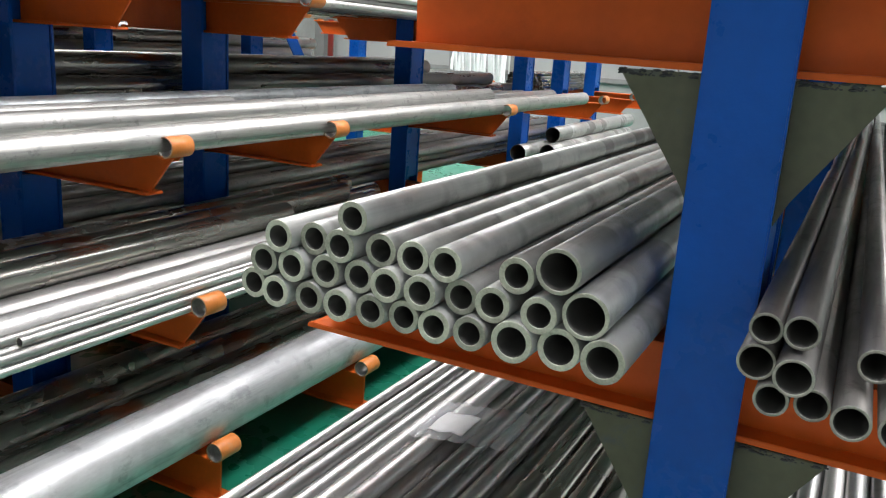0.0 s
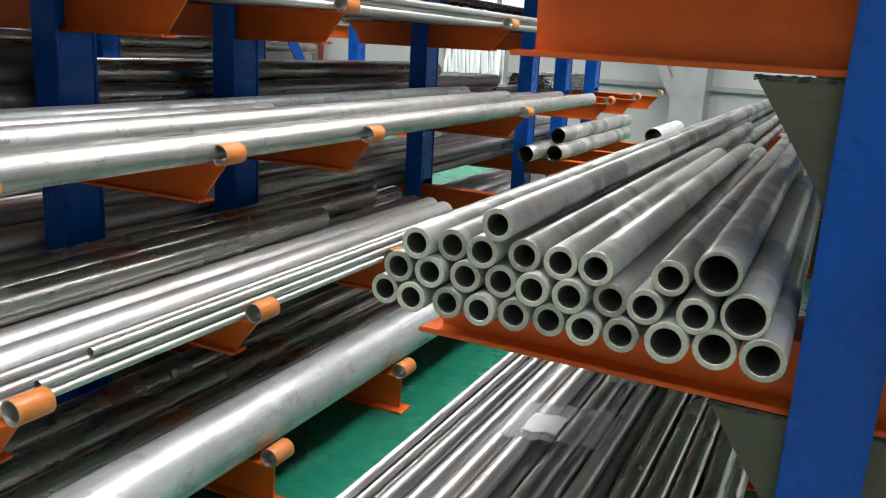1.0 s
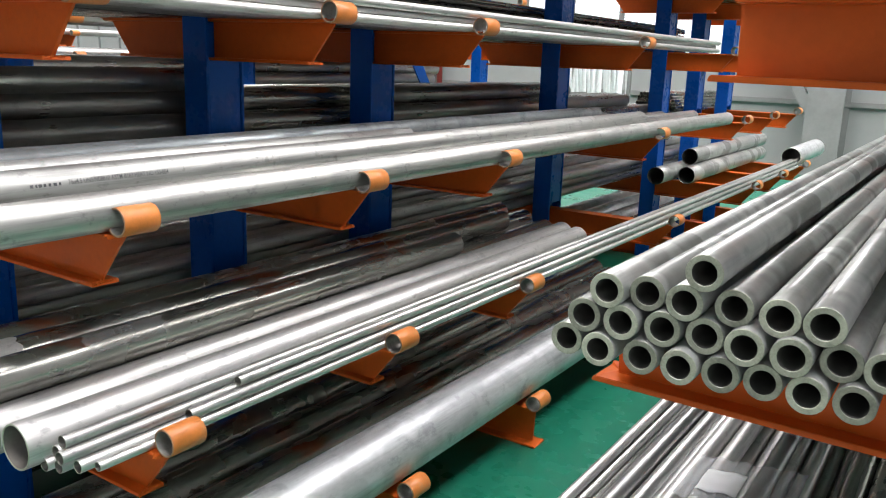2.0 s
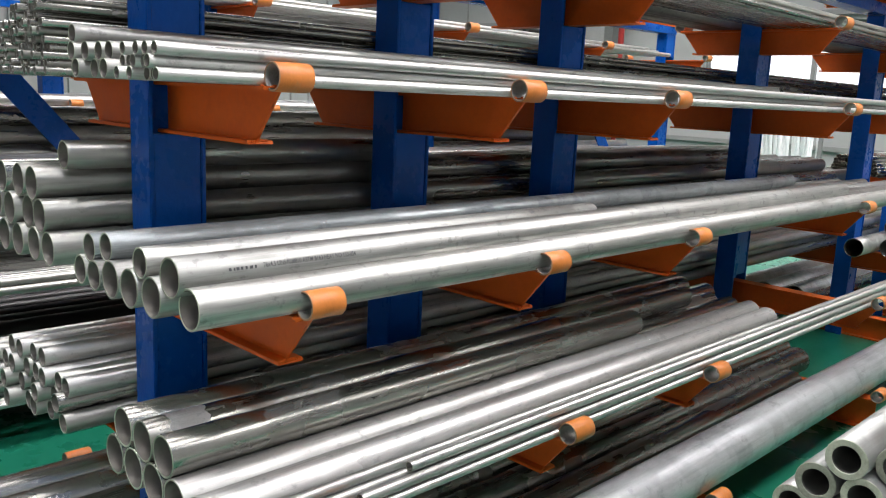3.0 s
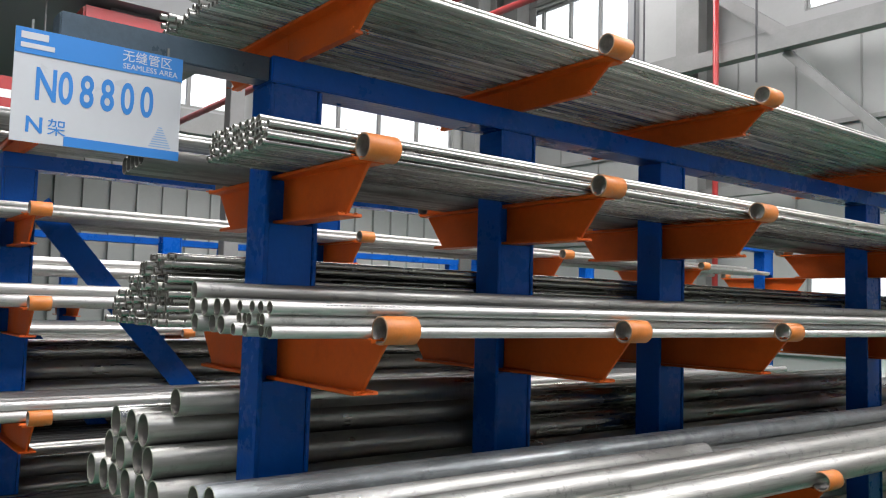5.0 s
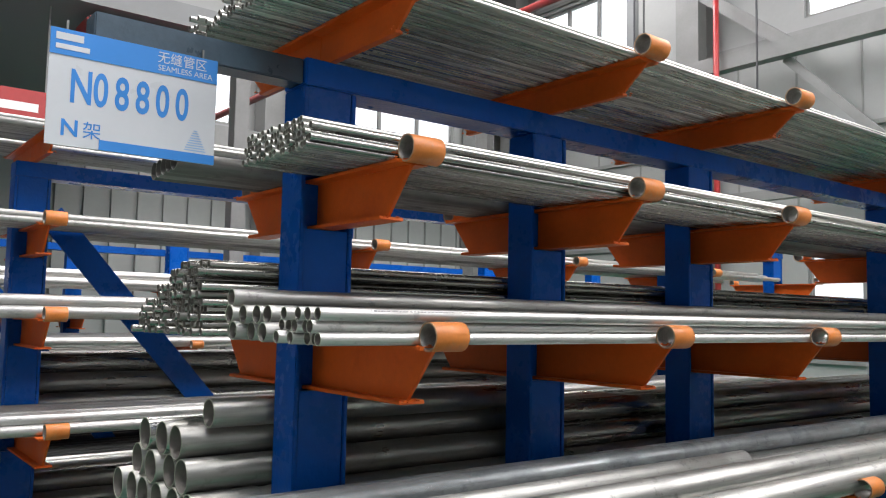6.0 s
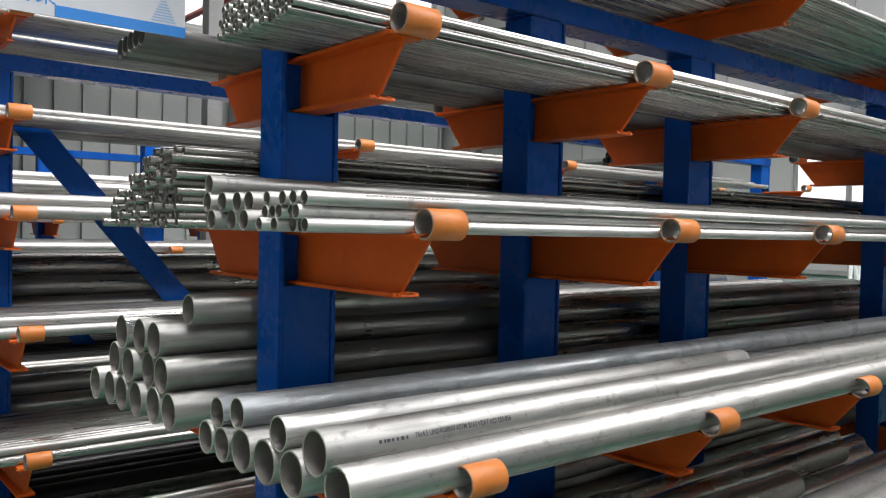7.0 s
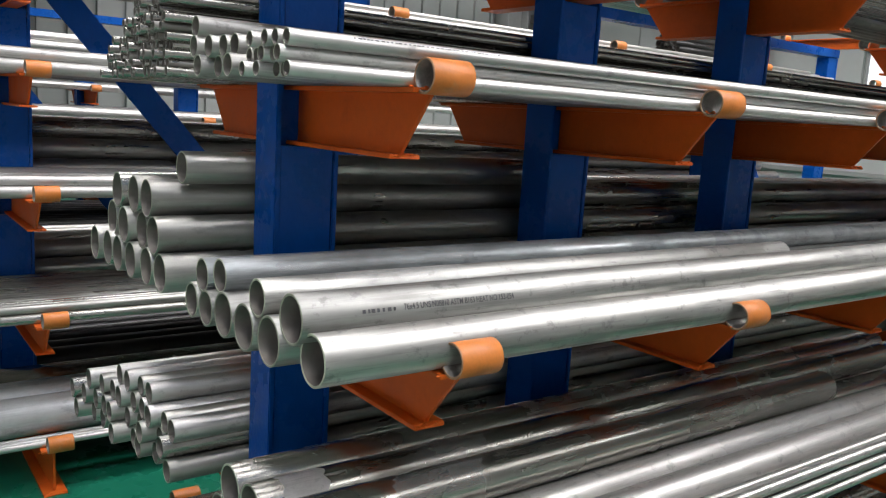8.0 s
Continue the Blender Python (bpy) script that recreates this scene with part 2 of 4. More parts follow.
setting("floor", box(bmesh.new(), X0 - 0.2, X1 + 0.2, -0.1, Y1 + 0.2, -0.2, 0.0), FLOOR_GREEN, "glossy green epoxy factory floor with faint scuffs", "floor")
AISLE = mat("worn_concrete", (0.23, 0.228, 0.215), 0.45, vary=0.14, scale=1.5, bump=0.06, bump_scale=40, stain=(0.17, 0.17, 0.16), stain_amount=0.5, stain_scale=1.3)
setting("floor_aisle", box(bmesh.new(), X0 - 0.2, X1 + 0.2, Y0 - 0.2, -0.1, -0.2, 0.0), AISLE, "worn grey concrete floor of the cross aisle", "floor")


def wall_bands(bm, x0, x1, y0, y1, openings, along):
    """A wall box with rectangular openings (a0, a1, z0, z1) along x or y."""
    lo, hi = (x0, x1) if along == "x" else (y0, y1)
    cuts = sorted({lo, hi, *[o[0] for o in openings], *[o[1] for o in openings]})
    for a, b in zip(cuts, cuts[1:]):
        gaps = sorted((o[2], o[3]) for o in openings if o[0] <= a and o[1] >= b)
        z = 0.0
        for g0, g1 in gaps + [(ROOF_Z, ROOF_Z)]:
            if g0 > z:
                if along == "x":
                    box(bm, a, b, y0, y1, z, g0)
                else:
                    box(bm, x0, x1, a, b, z, g0)
            z = g1
    return bm


NORTH_OPEN = [(-13.45, -10.29, 6.2, 7.8), (-6.86, -3.0, 6.17, 7.8), (-0.8, 2.9, 6.05, 7.8), (-6.87, -3.6, 1.45, 2.65)]
WEST_OPEN = [(-4.0, 0.5, 4.6, 6.2), (2.6, 5.6, 4.6, 6.2), (6.8, 10.4, 4.6, 6.2)]
setting("wall_north", wall_bands(bmesh.new(), X0, X1, Y1, Y1 + 0.2, NORTH_OPEN, "x"), WALL, "pale grey painted panel wall of the hall", "wall")
setting("wall_west", wall_bands(bmesh.new(), X0 - 0.2, X0, Y0 - 0.2, Y1 + 0.2, WEST_OPEN, "y"), WALL, "pale grey panel wall with window bands", "wall")
PLINTH = mat("dim_grey_wall", (0.34, 0.35, 0.35), 0.6, vary=0.1, scale=1.2)
setting("wall_south", box(bmesh.new(), X0, X1, Y0 - 0.2, Y0, 0, ROOF_Z), PLINTH, "plain pale grey hall wall", "wall")
setting("wall_east", box(bmesh.new(), X1, X1 + 0.2, Y0 - 0.2, Y1 + 0.2, 0, ROOF_Z), PLINTH, "plain pale grey hall wall", "wall")
bm = bmesh.new()
edges = [X0 - 0.2] + [e for sx in SKYLIGHT_X for e in (sx - 1.1, sx + 1.1)] + [X1 + 0.2]
for a, b in zip(edges[::2], edges[1::2]):
    box(bm, a, b, Y0 - 0.2, Y1 + 0.2, ROOF_Z, ROOF_Z + 0.15)
setting("ceiling", bm, DARK_GREY, "dark grey sheet roof with long skylight strips", "ceiling")


def window(name, a0, a1, z0, z1, along, at, panes):
    root = tagged(new(name), "bright window with grey mullions and panes", "window", kind="structure")
    root.matrix_world = pose(a0, at, z0) if along == "x" else pose(at, a0, z0, 0, 0, 90)
    w, h = a1 - a0, z1 - z0
    bm = bmesh.new()
    for q in range(panes + 1):
        x = q * w / panes
        box(bm, max(x - 0.03, 0), min(x + 0.03, w), 0.05, 0.12, 0.05, h - 0.05)
    box(bm, 0, w, 0.05, 0.12, 0, 0.05)
    box(bm, 0, w, 0.05, 0.12, h - 0.05, h)
    part("window_frame", bm, FRAME_GREY, root)
    for q in range(panes):
        g = part("pane", box(bmesh.new(), (q + 0) * w / panes + 0.03, (q + 1) * w / panes - 0.03, 0.08, 0.085, 0.05, h - 0.05), GLASS, root)
        g.visible_shadow = False
    return root


for i, (a0, a1, z0, z1) in enumerate(NORTH_OPEN):
    window("window_%d" % (i + 1), a0, a1, z0, z1, "x", Y1, 4)
for i, (a0, a1, z0, z1) in enumerate(WEST_OPEN):
    window("window_%d" % (i + 5), a0, a1, z0, z1, "y", X0, 4)
setting("backdrop", box(bmesh.new(), X0 - 6, X1 + 6, Y1 + 4, Y1 + 4.1, -0.1, 14), BACKDROP, "bright hazy daylight outside the windows", "backdrop")
setting("backdrop", box(bmesh.new(), X0 - 6.1, X0 - 6, Y0 - 6, Y1 + 4, -0.1, 14), BACKDROP, "bright hazy daylight outside the windows", "backdrop")

# ---- racks ----
# height of each arm's top, reach of its tip from the column line
TIER_Z = (0.143, 0.556, 0.970, 1.400, 1.770, 2.133)
STOP_Z = (0.026, 0.026, 0.025, 0.018, 0.021, 0.026)
REACH = (0.76, 0.708, 0.596, 0.481, 0.395, 0.413)
ARM_H, COL_X, COL_Y = 0.116, 0.0495, 0.070


def arm_mesh(reach, inner, square=False, height=ARM_H, wb=0.034):
    """An I-section arm from the column's web to a slanting tip, its top at z = 0."""
    bm = bmesh.new()
    cut = 0.004 if square else 0.082
    top, low = reach - 0.008, reach - cut - 0.008
    w, t, f = 0.038, 0.004, 0.008
    lip = 0.024 if square else 0.010 if wb > 0.02 else 0.002
    outline = [(-w, 0, top), (w, 0, top), (w, -f, top), (t, -f, top), (t, f - height, low), (wb, f - height, low + lip), (wb, -height, low + lip + 0.002),
               (-wb, -height, low + lip + 0.002), (-wb, f - height, low + lip), (-t, f - height, low), (-t, -f, top), (-w, -f, top)]
    a = [bm.verts.new((inner, y, z)) for y, z, x in outline]
    b = [bm.verts.new((x, y, z)) for y, z, x in outline]
    n = len(outline)
    for i in range(n):
        bm.faces.new((a[i], a[(i + 1) % n], b[(i + 1) % n], b[i]))
    bm.faces.new(a)
    bm.faces.new((b[0], b[1], b[2], b[3], b[10], b[11]))
    bm.faces.new((b[3], b[4], b[9], b[10]))
    bm.faces.new((b[4], b[5], b[6], b[7], b[8], b[9]))
    return mesh_of(bm, "arm", ORANGE, 0.0012)


STOP = tube_mesh("stop_tube", 0.0285, 0.004, 0.080, 28, WORN_ORANGE, mat("chipped_rim", (0.36, 0.22, 0.13), 0.5, 0.2, vary=0.3, scale=60), mat("stop_tube_bore", (0.27, 0.255, 0.235), 0.5, 0.5, vary=0.4, scale=30))


def weld_mesh():
    bm = bmesh.new()
    for i in range(9):
        m = Matrix.Translation((random.uniform(-0.012, 0.012), -0.045 + i * 0.011, random.uniform(-0.002, 0.002)))
        bmesh.ops.create_icosphere(bm, subdivisions=1, radius=random.uniform(0.002, 0.004), matrix=m @ Matrix.Diagonal((1, 1.7, 0.7, 1)))
    return mesh_of(bm, "weld_bead", ORANGE)


WELD = weld_mesh()
WELD["kind"] = "stuff"


SIGN_ARM = mat("dark_blue_grey_paint", (0.045, 0.075, 0.105), 0.35, vary=0.25, scale=9, bump=0.3, bump_scale=60)
CRUST_DARK = mat("burnt_weld", (0.035, 0.04, 0.04), 0.6, vary=0.3, scale=60)


def crust_mesh():
    bm = bmesh.new()
    for i in range(46):
        m = Matrix.Translation((random.uniform(-0.05, 0.05), random.uniform(0.0, 0.002), random.uniform(-0.005, 0.001))) @ Matrix.Diagonal((random.uniform(1.0, 2.6), 0.6, 0.8, 1))
        bmesh.ops.create_icosphere(bm, subdivisions=1, radius=random.uniform(0.0010, 0.0026), matrix=m)
    return mesh_of(bm, "weld_crust", CRUST_DARK)


CRUST = crust_mesh()


def column_mesh(top, hx=COL_X):
    """An H-section column: two flanges across the rack and a web between them."""
    bm = bmesh.new()
    hy, f, w = COL_Y, 0.011, 0.005
    pts = [(-hx, -hy), (hx, -hy), (hx, f - hy), (w, f - hy), (w, hy - f), (hx, hy - f), (hx, hy), (-hx, hy), (-hx, hy - f), (-w, hy - f), (-w, f - hy), (-hx, f - hy)]
    a = [bm.verts.new((x, y, 0)) for x, y in pts]
    b = [bm.verts.new((x, y, top)) for x, y in pts]
    for i in range(12):
        bm.faces.new((a[i], a[(i + 1) % 12], b[(i + 1) % 12], b[i]))
    bm.faces.new(a)
    bm.faces.new(b)
    return mesh_of(bm, "column", BLUE, 0.002)


def rack(x, columns, tiers, label, braces=(), square=False, stops=True, reach=REACH, hx=COL_X, gussets=(), tier_z=TIER_Z, shifts={}, arm_h=ARM_H, droop=0.0, col_top=1.985, sign_arm=None):
    root = tagged(new("storage_rack"), label, "rack", "cantilever racks in the hall")
    root.matrix_world = pose(x, 0, 0)
    col = column_mesh(col_top, hx)
    heights = [tier_z[0] - 0.001] + [arm_h] * 4 + [0.083]
    arms = {t: arm_mesh(reach[t], 0.0 if t == 5 else 0.007, square or t == 0, heights[t], 0.010 if t == 5 else 0.038 if square or t == 0 else 0.030) for t in tiers}
    plates = []
    levels = [tier_z[t] for t in tiers if t < 5] + [col_top + ARM_H + 0.02]
    for lo, hi in zip(levels, levels[1:]):
        bm = box(bmesh.new(), hx - 0.014, hx - 0.004, 0.0125 - COL_Y, COL_Y - 0.0125, lo + 0.03, hi - arm_h - 0.002)
        plates.append(mesh_of(bm, "cover_plate", BLUE, 0.001))
    for y in columns:
        c = part("column", col, None, root)
        c.location = (0, y, 0)
        for side in (0, 1):
            for me in plates:
                part("cover_plate", me, None, c).matrix_local = pose(0, 0, 0, 0, 0, 180 * side)
            for t in tiers:
                a = part("arm", arms[t], None, root)
                a.matrix_local = pose(0, y, tier_z[t], 0, droop * side * (t > 0), 180 * side)
                if stops:
                    part("stop_tube", STOP, None, a).matrix_local = pose(reach[t] + 0.004, -0.0525 + (1 - 2 * side) * shifts.get(y, 0.0), STOP_Z[t], 0, random.uniform(0, 360), 0)
                    tagged(part("weld_bead", WELD, None, a), kind="stuff").matrix_local = pose(reach[t] - 0.012, 0, 0.0)
                    if 0 < t:
                        tagged(part("weld_bead", WELD, None, a), kind="stuff").matrix_local = pose(reach[t] - 0.086, 0, -heights[t] + 0.006) @ Matrix.Diagonal((1.2, 0.5, 1, 1))
            for t in gussets:
                g = prism(bmesh.new(), [(hx - 0.002, -arm_h - 0.002), (hx + 0.098, -arm_h - 0.002), (hx + 0.012, -arm_h - 0.13), (hx - 0.002, -arm_h - 0.16)], -0.036, -0.028)
                part("gusset", g, OLIVE, root, "unpainted olive gusset plate under the arm", bevel=0.001).matrix_local = pose(0, y, tier_z[t], 0, 0, 180 * side) if side == 0 else \
                    pose(0, y - 0.064, tier_z[t], 0, 0, 180)
                sx = 1 if side == 0 else -1
                tagged(part("weld_crust", CRUST, None, root, "dark rough weld seam"), kind="stuff").matrix_local = pose(sx * (hx + 0.05), y - 0.037, tier_z[t] - arm_h - 0.003)
    part("top_beam", box(bmesh.new(), -0.054, 0.054, columns[0] - 0.07, columns[-1] + 0.075, col_top + 0.002, col_top + 0.066), BLUE, root, bevel=0.003)
    if sign_arm:
        part("sign_arm", box(bmesh.new(), -0.020, 0.045, sign_arm, columns[0] - 0.072, col_top + 0.004, col_top + 0.062), SIGN_ARM, root, "dark blue-grey steel arm that carries the sign", bevel=0.003)
    for (ya, za, yb, zb) in braces:
        part("brace", beam(bmesh.new(), (0, ya, za), (0, yb, zb), 0.012, 0.11), BLUE, root, bevel=0.002)
    return root


B_TIER_Z = (0.143, 0.560, 0.979, 1.396, 1.772, 2.137)
D_TIER_Z = (0.131, 0.50, 0.86, 1.215, 1.60, 2.137)
A_X, B_X, C_X, D_X, E_X = -2.275, -0.187, -4.36, -6.45, -8.54
A_COLS = (1.022, 1.754, 2.495, 3.997, 5.60, 6.37, 7.19)
C_COLS = (0.80, 2.31, 3.77, 5.19, 6.65)
C_TIER_Z = (0.155, 0.575, 0.992, 1.418, 1.785, 2.153)
rack(A_X, A_COLS, (0, 1, 2, 3, 4, 5), "blue steel rack with orange cantilever arms, loaded with pipes", sign_arm=0.487,
     shifts=dict(zip(A_COLS, (0.025, 0.010, 0.004))))
rack(B_X, (1.147, 2.62, 4.12, 5.62), (0, 1, 2, 3, 4, 5), "blue steel rack with square-ended orange arms and pipe piles", square=True, stops=False, hx=0.0465,
     reach=(0.70, 0.66, 0.560, 0.444, 0.40, 0.40), gussets=(2, 3), tier_z=B_TIER_Z, arm_h=0.100, droop=-0.45)
rack(C_X, C_COLS, (0, 1, 2, 3, 4, 5), "blue braced steel rack with orange arms, full of tubes", braces=((0.885, 1.86, 1.665, 0.96), (5.2, 1.86, 5.9, 0.95)),
     tier_z=C_TIER_Z, col_top=2.005, shifts=dict.fromkeys(C_COLS, 0.03))
rack(D_X, (0.7, 2.2, 3.7, 5.2, 6.7), (0, 1, 2, 3, 4), "blue braced steel rack with orange arms, full of tubes", braces=((0.78, 1.86, 1.95, 0.34),), tier_z=D_TIER_Z)
rack(E_X, (0.5, 2.0, 3.5, 5.0, 6.5), (0, 1, 2, 3, 4), "blue braced steel rack with orange arms, full of tubes", braces=((0.95, 1.86, 1.72, 0.95),))


# ---- pipe piles ----
def row(name, xs, y, base, r, wall, length, material, label, group, jit=0.02, yaw=0.15, end=None):
    for x in xs:
        pipe(name, x, y + random.uniform(-jit, jit), base + r, r, wall, length, material, label, group, random.uniform(-yaw, yaw), 0, end=end)


B_SIZE = 0.992


def near_x(x):
    return -0.735 + (x + 0.738) * B_SIZE


def near_z(x, z):
    """The near rack's arms sag a little towards their tips."""
    return 0.9934 + (z - 0.994) * B_SIZE + 0.0177 * (x + 0.738)


# rack B, thick-walled pile on the second arm
TZ = TIER_Z
label = "thick-walled matte grey pipe with a pale sawn end"
B_PILE = [(0.994, 0.0204, (-0.738, -0.691, -0.641, -0.595, -0.551, -0.508, -0.463, -0.419)), (0.996, 0.0242, (-0.367, -0.316, -0.265)),
          (1.031, 0.0208, (-0.713, -0.667, -0.620, -0.574, -0.529, -0.482, -0.437, -0.396, -0.340)), (1.040, 0.0257, (-0.289,)),
          (1.067, 0.0208, (-0.685, -0.643, -0.597, -0.547, -0.499, -0.456, -0.373)), (1.083, 0.0250, (-0.322,)), (1.104, 0.0206, (-0.578,))]
for z, r, xs in B_PILE:
    for x in xs:
        big = r > 0.0245
        length = random.uniform(3.4, 4.2) if x < -0.56 else random.uniform(2.2, 2.7) if x < -0.5 else random.uniform(1.1, 1.75)
        if z < 1.06:
            length += random.uniform(0.2, 1.6)
        pipe("thick_pipe", near_x(x), 0.947 + random.uniform(-0.010, 0.010), near_z(x, z), r * B_SIZE, 0.0048 if big else 0.0070, length, MATTE, label,
             "pipe pile on the near rack", random.uniform(-0.1, 0.4), 0)
label = "grey steel pipe with an open dark end"
for x, z, r in ((-0.103, 0.990, 0.0165), (-0.067, 0.990, 0.0165), (-0.033, 0.991, 0.0175), (0.006, 0.991, 0.0175), (0.045, 0.991, 0.0175), (0.084, 0.991, 0.0175),
                (-0.122, 1.022, 0.0185), (-0.086, 1.023, 0.0185), (-0.02, 1.036, 0.0165), (0.025, 1.026, 0.0175), (-0.117, 1.062, 0.0155), (-0.086, 1.063, 0.0165)):
    pipe("grey_pipe", near_x(x), 0.955 + random.uniform(-0.02, 0.02), near_z(x, z), r * B_SIZE, 0.003, 4.6, DULL, label, "pipes beside the near column", random.uniform(-0.1, 0.3), 0, end=CUT_DULL)

# rack B, shiny tubes on the lowest arms
label = "long shiny stainless tube in a loose bundle"
LOW = [(-0.872, 0, 0.0095), (-0.851, 0, 0.0095), (-0.830, 0, 0.0095), (-0.861, 1, 0.0095), (-0.840, 1, 0.0095), (-0.850, 2, 0.0095)]
LOW += [(-0.802 + i * 0.0365, 0, 0.0165) for i in range(9)] + [(-0.783 + i * 0.0365, 1, 0.0165) for i in (0, 1, 2, 4, 5, 6, 7)] + [(-0.690 + i * 0.0365, 1.96, 0.0165) for i in (0, 1, 3)]
for x, k, r in LOW:
    pipe("shiny_tube", near_x(x), 0.72 + random.uniform(-0.05, 0.05), B_TIER_Z[1] + r + k * r * 1.76 + random.uniform(0, 0.002), r, 0.002, 5.0, BRIGHT if r < 0.01 or random.random() < 0.4 else GLOSSY, label,
         "tubes on the low arms of the near rack", random.uniform(-0.3, 0.3), 0)
label = "long steel tube on the aisle side of the near rack"
for i in range(11):
    for k in range(2 if i < 10 else 1):
        pipe("shiny_tube", B_X + 0.080 + i * 0.0365 + k * 0.0182, 0.72 + random.uniform(-0.04, 0.04), B_TIER_Z[1] + 0.0172 + k * 0.0300, 0.0165, 0.002, 5.0, GLOSSY if (i + k) % 3 else BRIGHT, label,
             "tubes on the aisle side of the near rack", random.uniform(-0.2, 0.2), 0)
label = "dark matte pipe beside the shiny tubes"
for x, k in [(-0.474 + i * 0.0425, 0) for i in range(5)] + [(-0.453 + i * 0.0425, 1) for i in range(4)]:
    pipe("grey_pipe", near_x(x), 0.72 + random.uniform(-0.05, 0.05), B_TIER_Z[1] + 0.021 + k * 0.037, 0.0205, 0.003, 5.0, DARK, label, "dark pipes on the low arms of the near rack", random.uniform(-0.2, 0.2), 0)

# rack A, second arm, front
label = "large brushed stainless pipe with an open end"
for x, z, r, w, length, y in ((-2.164, 0, 0.0325, 0.004, 4.2, 0.766), (-2.092, 0, 0.0325, 0.004, 4.4, 0.766), (-2.013, 0, 0.0390, 0.004, 4.0, 0.767), (-1.926, 0, 0.0390, 0.004, 4.5, 0.767),
                              (-1.836, 0, 0.0395, 0.004, 4.0, 0.769), (-1.722, 0, 0.0390, 0.0042, 4.52, 0.785), (-2.122, 1.056, 0.0305, 0.0035, 3.45, 0.770), (-2.040, 1.070, 0.0300, 0.0035, 3.0, 0.771),
                              (-1.883, 1.066, 0.0303, 0.0035, 1.42, 0.770), (-1.774, 1.0575, 0.0380, 0.004, 3.16, 0.775)):
    pipe("large_pipe", x, y, z or TZ[2] + r, r, w, length, FILMED if z and x < -2.0 else STEEL, label, "large pipes on the middle arms", 0.1, 0)
# second arm, back
label = "dark pickled pipe with a greenish sawn end"
for k, xs in enumerate(((-2.372, -2.454, -2.536, -2.619, -2.702, -2.785), (-2.412, -2.495, -2.577, -2.70), (-2.455, -2.54, -2.63), (-2.40,))):
    for i, x in enumerate(xs):
        r = 0.0405 if k < 3 else 0.034
        pipe("dark_pipe", x, 0.778 - 0.008 * i + (0.04 if k == 3 else 0) + random.uniform(-0.012, 0.012), TZ[2] + 0.0405 + k * 0.0715 - (0.002 if k == 3 else 0), r, 0.0036, (4.9, 4.6, 3.75, 1.06)[k] + random.uniform(-0.06, 0.06), SATIN, label,
             "dark pipes on the back arms", random.uniform(-0.06, 0.06), 0)
label = "fine dark tube in a far bundle"
for k in range(6):
    for i in range(14 - k):
        pipe("fine_tube", -2.36 - i * 0.027 - k * 0.0135, 6.25 + random.uniform(-0.03, 0.03), TZ[2] + 0.0135 + k * 0.0232, 0.013, 0.0016, 1.4, DARK, label, "fine tubes on the far back arms", random.uniform(-0.3, 0.3))
# third arm, front
label = "slim bright stainless tube"
for k in range(3):
    for i in range(6):
        pipe("slim_tube", -1.834 - i * 0.0285 - (k % 2) * 0.014, 0.787 + random.uniform(-0.012, 0.012), TZ[3] + 0.0125 + k * 0.0222, 0.0125, 0.0018, 4.52, BRIGHT, label, "slim tubes on the third arms",
             random.uniform(-0.1, 0.1), 0)
for k, xs in enumerate(((-2.034, -2.080, -2.126, -2.169, -2.204), (-2.055, -2.102, -2.146, -2.19), (-2.19,))):
    for i, x in enumerate(xs):
        pipe("slim_tube", x, 0.785 + random.uniform(-0.012, 0.012), TZ[3] + 0.0195 + k * 0.034, 0.0195, 0.0022, 3.3, STEEL, label, "slim tubes on the third arms", random.uniform(-0.1, 0.1), 0)
# third arm, back: a loose heap of fine tubes
label = "fine grey tube in a loose heap"
for k in range(10):
    for i in range(24):
        x = -2.345 - i * 0.0205 - (k % 2) * 0.010 + random.uniform(-0.003, 0.003)
        if x < -2.80 + k * 0.030 + (0.05 if k > 6 else 0) or (k > 5 and -2.43 < x and random.random() < 0.3):
            continue
        pipe("fine_tube", x, 0.775 + random.uniform(-0.016, 0.016), TZ[3] + 0.0098 + k * 0.0172 + random.uniform(0, 0.002), 0.0098, 0.0018, 5.4, DARK, label, "fine tubes on the third back arms",
             random.uniform(-0.3, 0.3), random.uniform(-0.05, 0.1), end=FINE_DARK)
# fourth arm
label = "fine stainless tube in a stacked layer"
# the two lowest layers take the darker copy, as shade under the stack
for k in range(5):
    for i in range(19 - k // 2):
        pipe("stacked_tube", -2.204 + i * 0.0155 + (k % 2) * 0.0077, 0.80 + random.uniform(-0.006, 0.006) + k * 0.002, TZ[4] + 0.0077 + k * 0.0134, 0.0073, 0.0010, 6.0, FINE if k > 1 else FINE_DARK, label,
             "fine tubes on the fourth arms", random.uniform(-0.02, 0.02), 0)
for i in range(5):
    pipe("stacked_tube", -2.352 - i * 0.0445, 0.70 + 0.004 * i, TZ[4] + 0.0222, 0.0218, 0.0016, 6.0, DULL, "dull dark grey tube in a single layer", "tubes on the fourth back arms",
         random.uniform(-0.02, 0.02), 0, end=CUT_DULL)
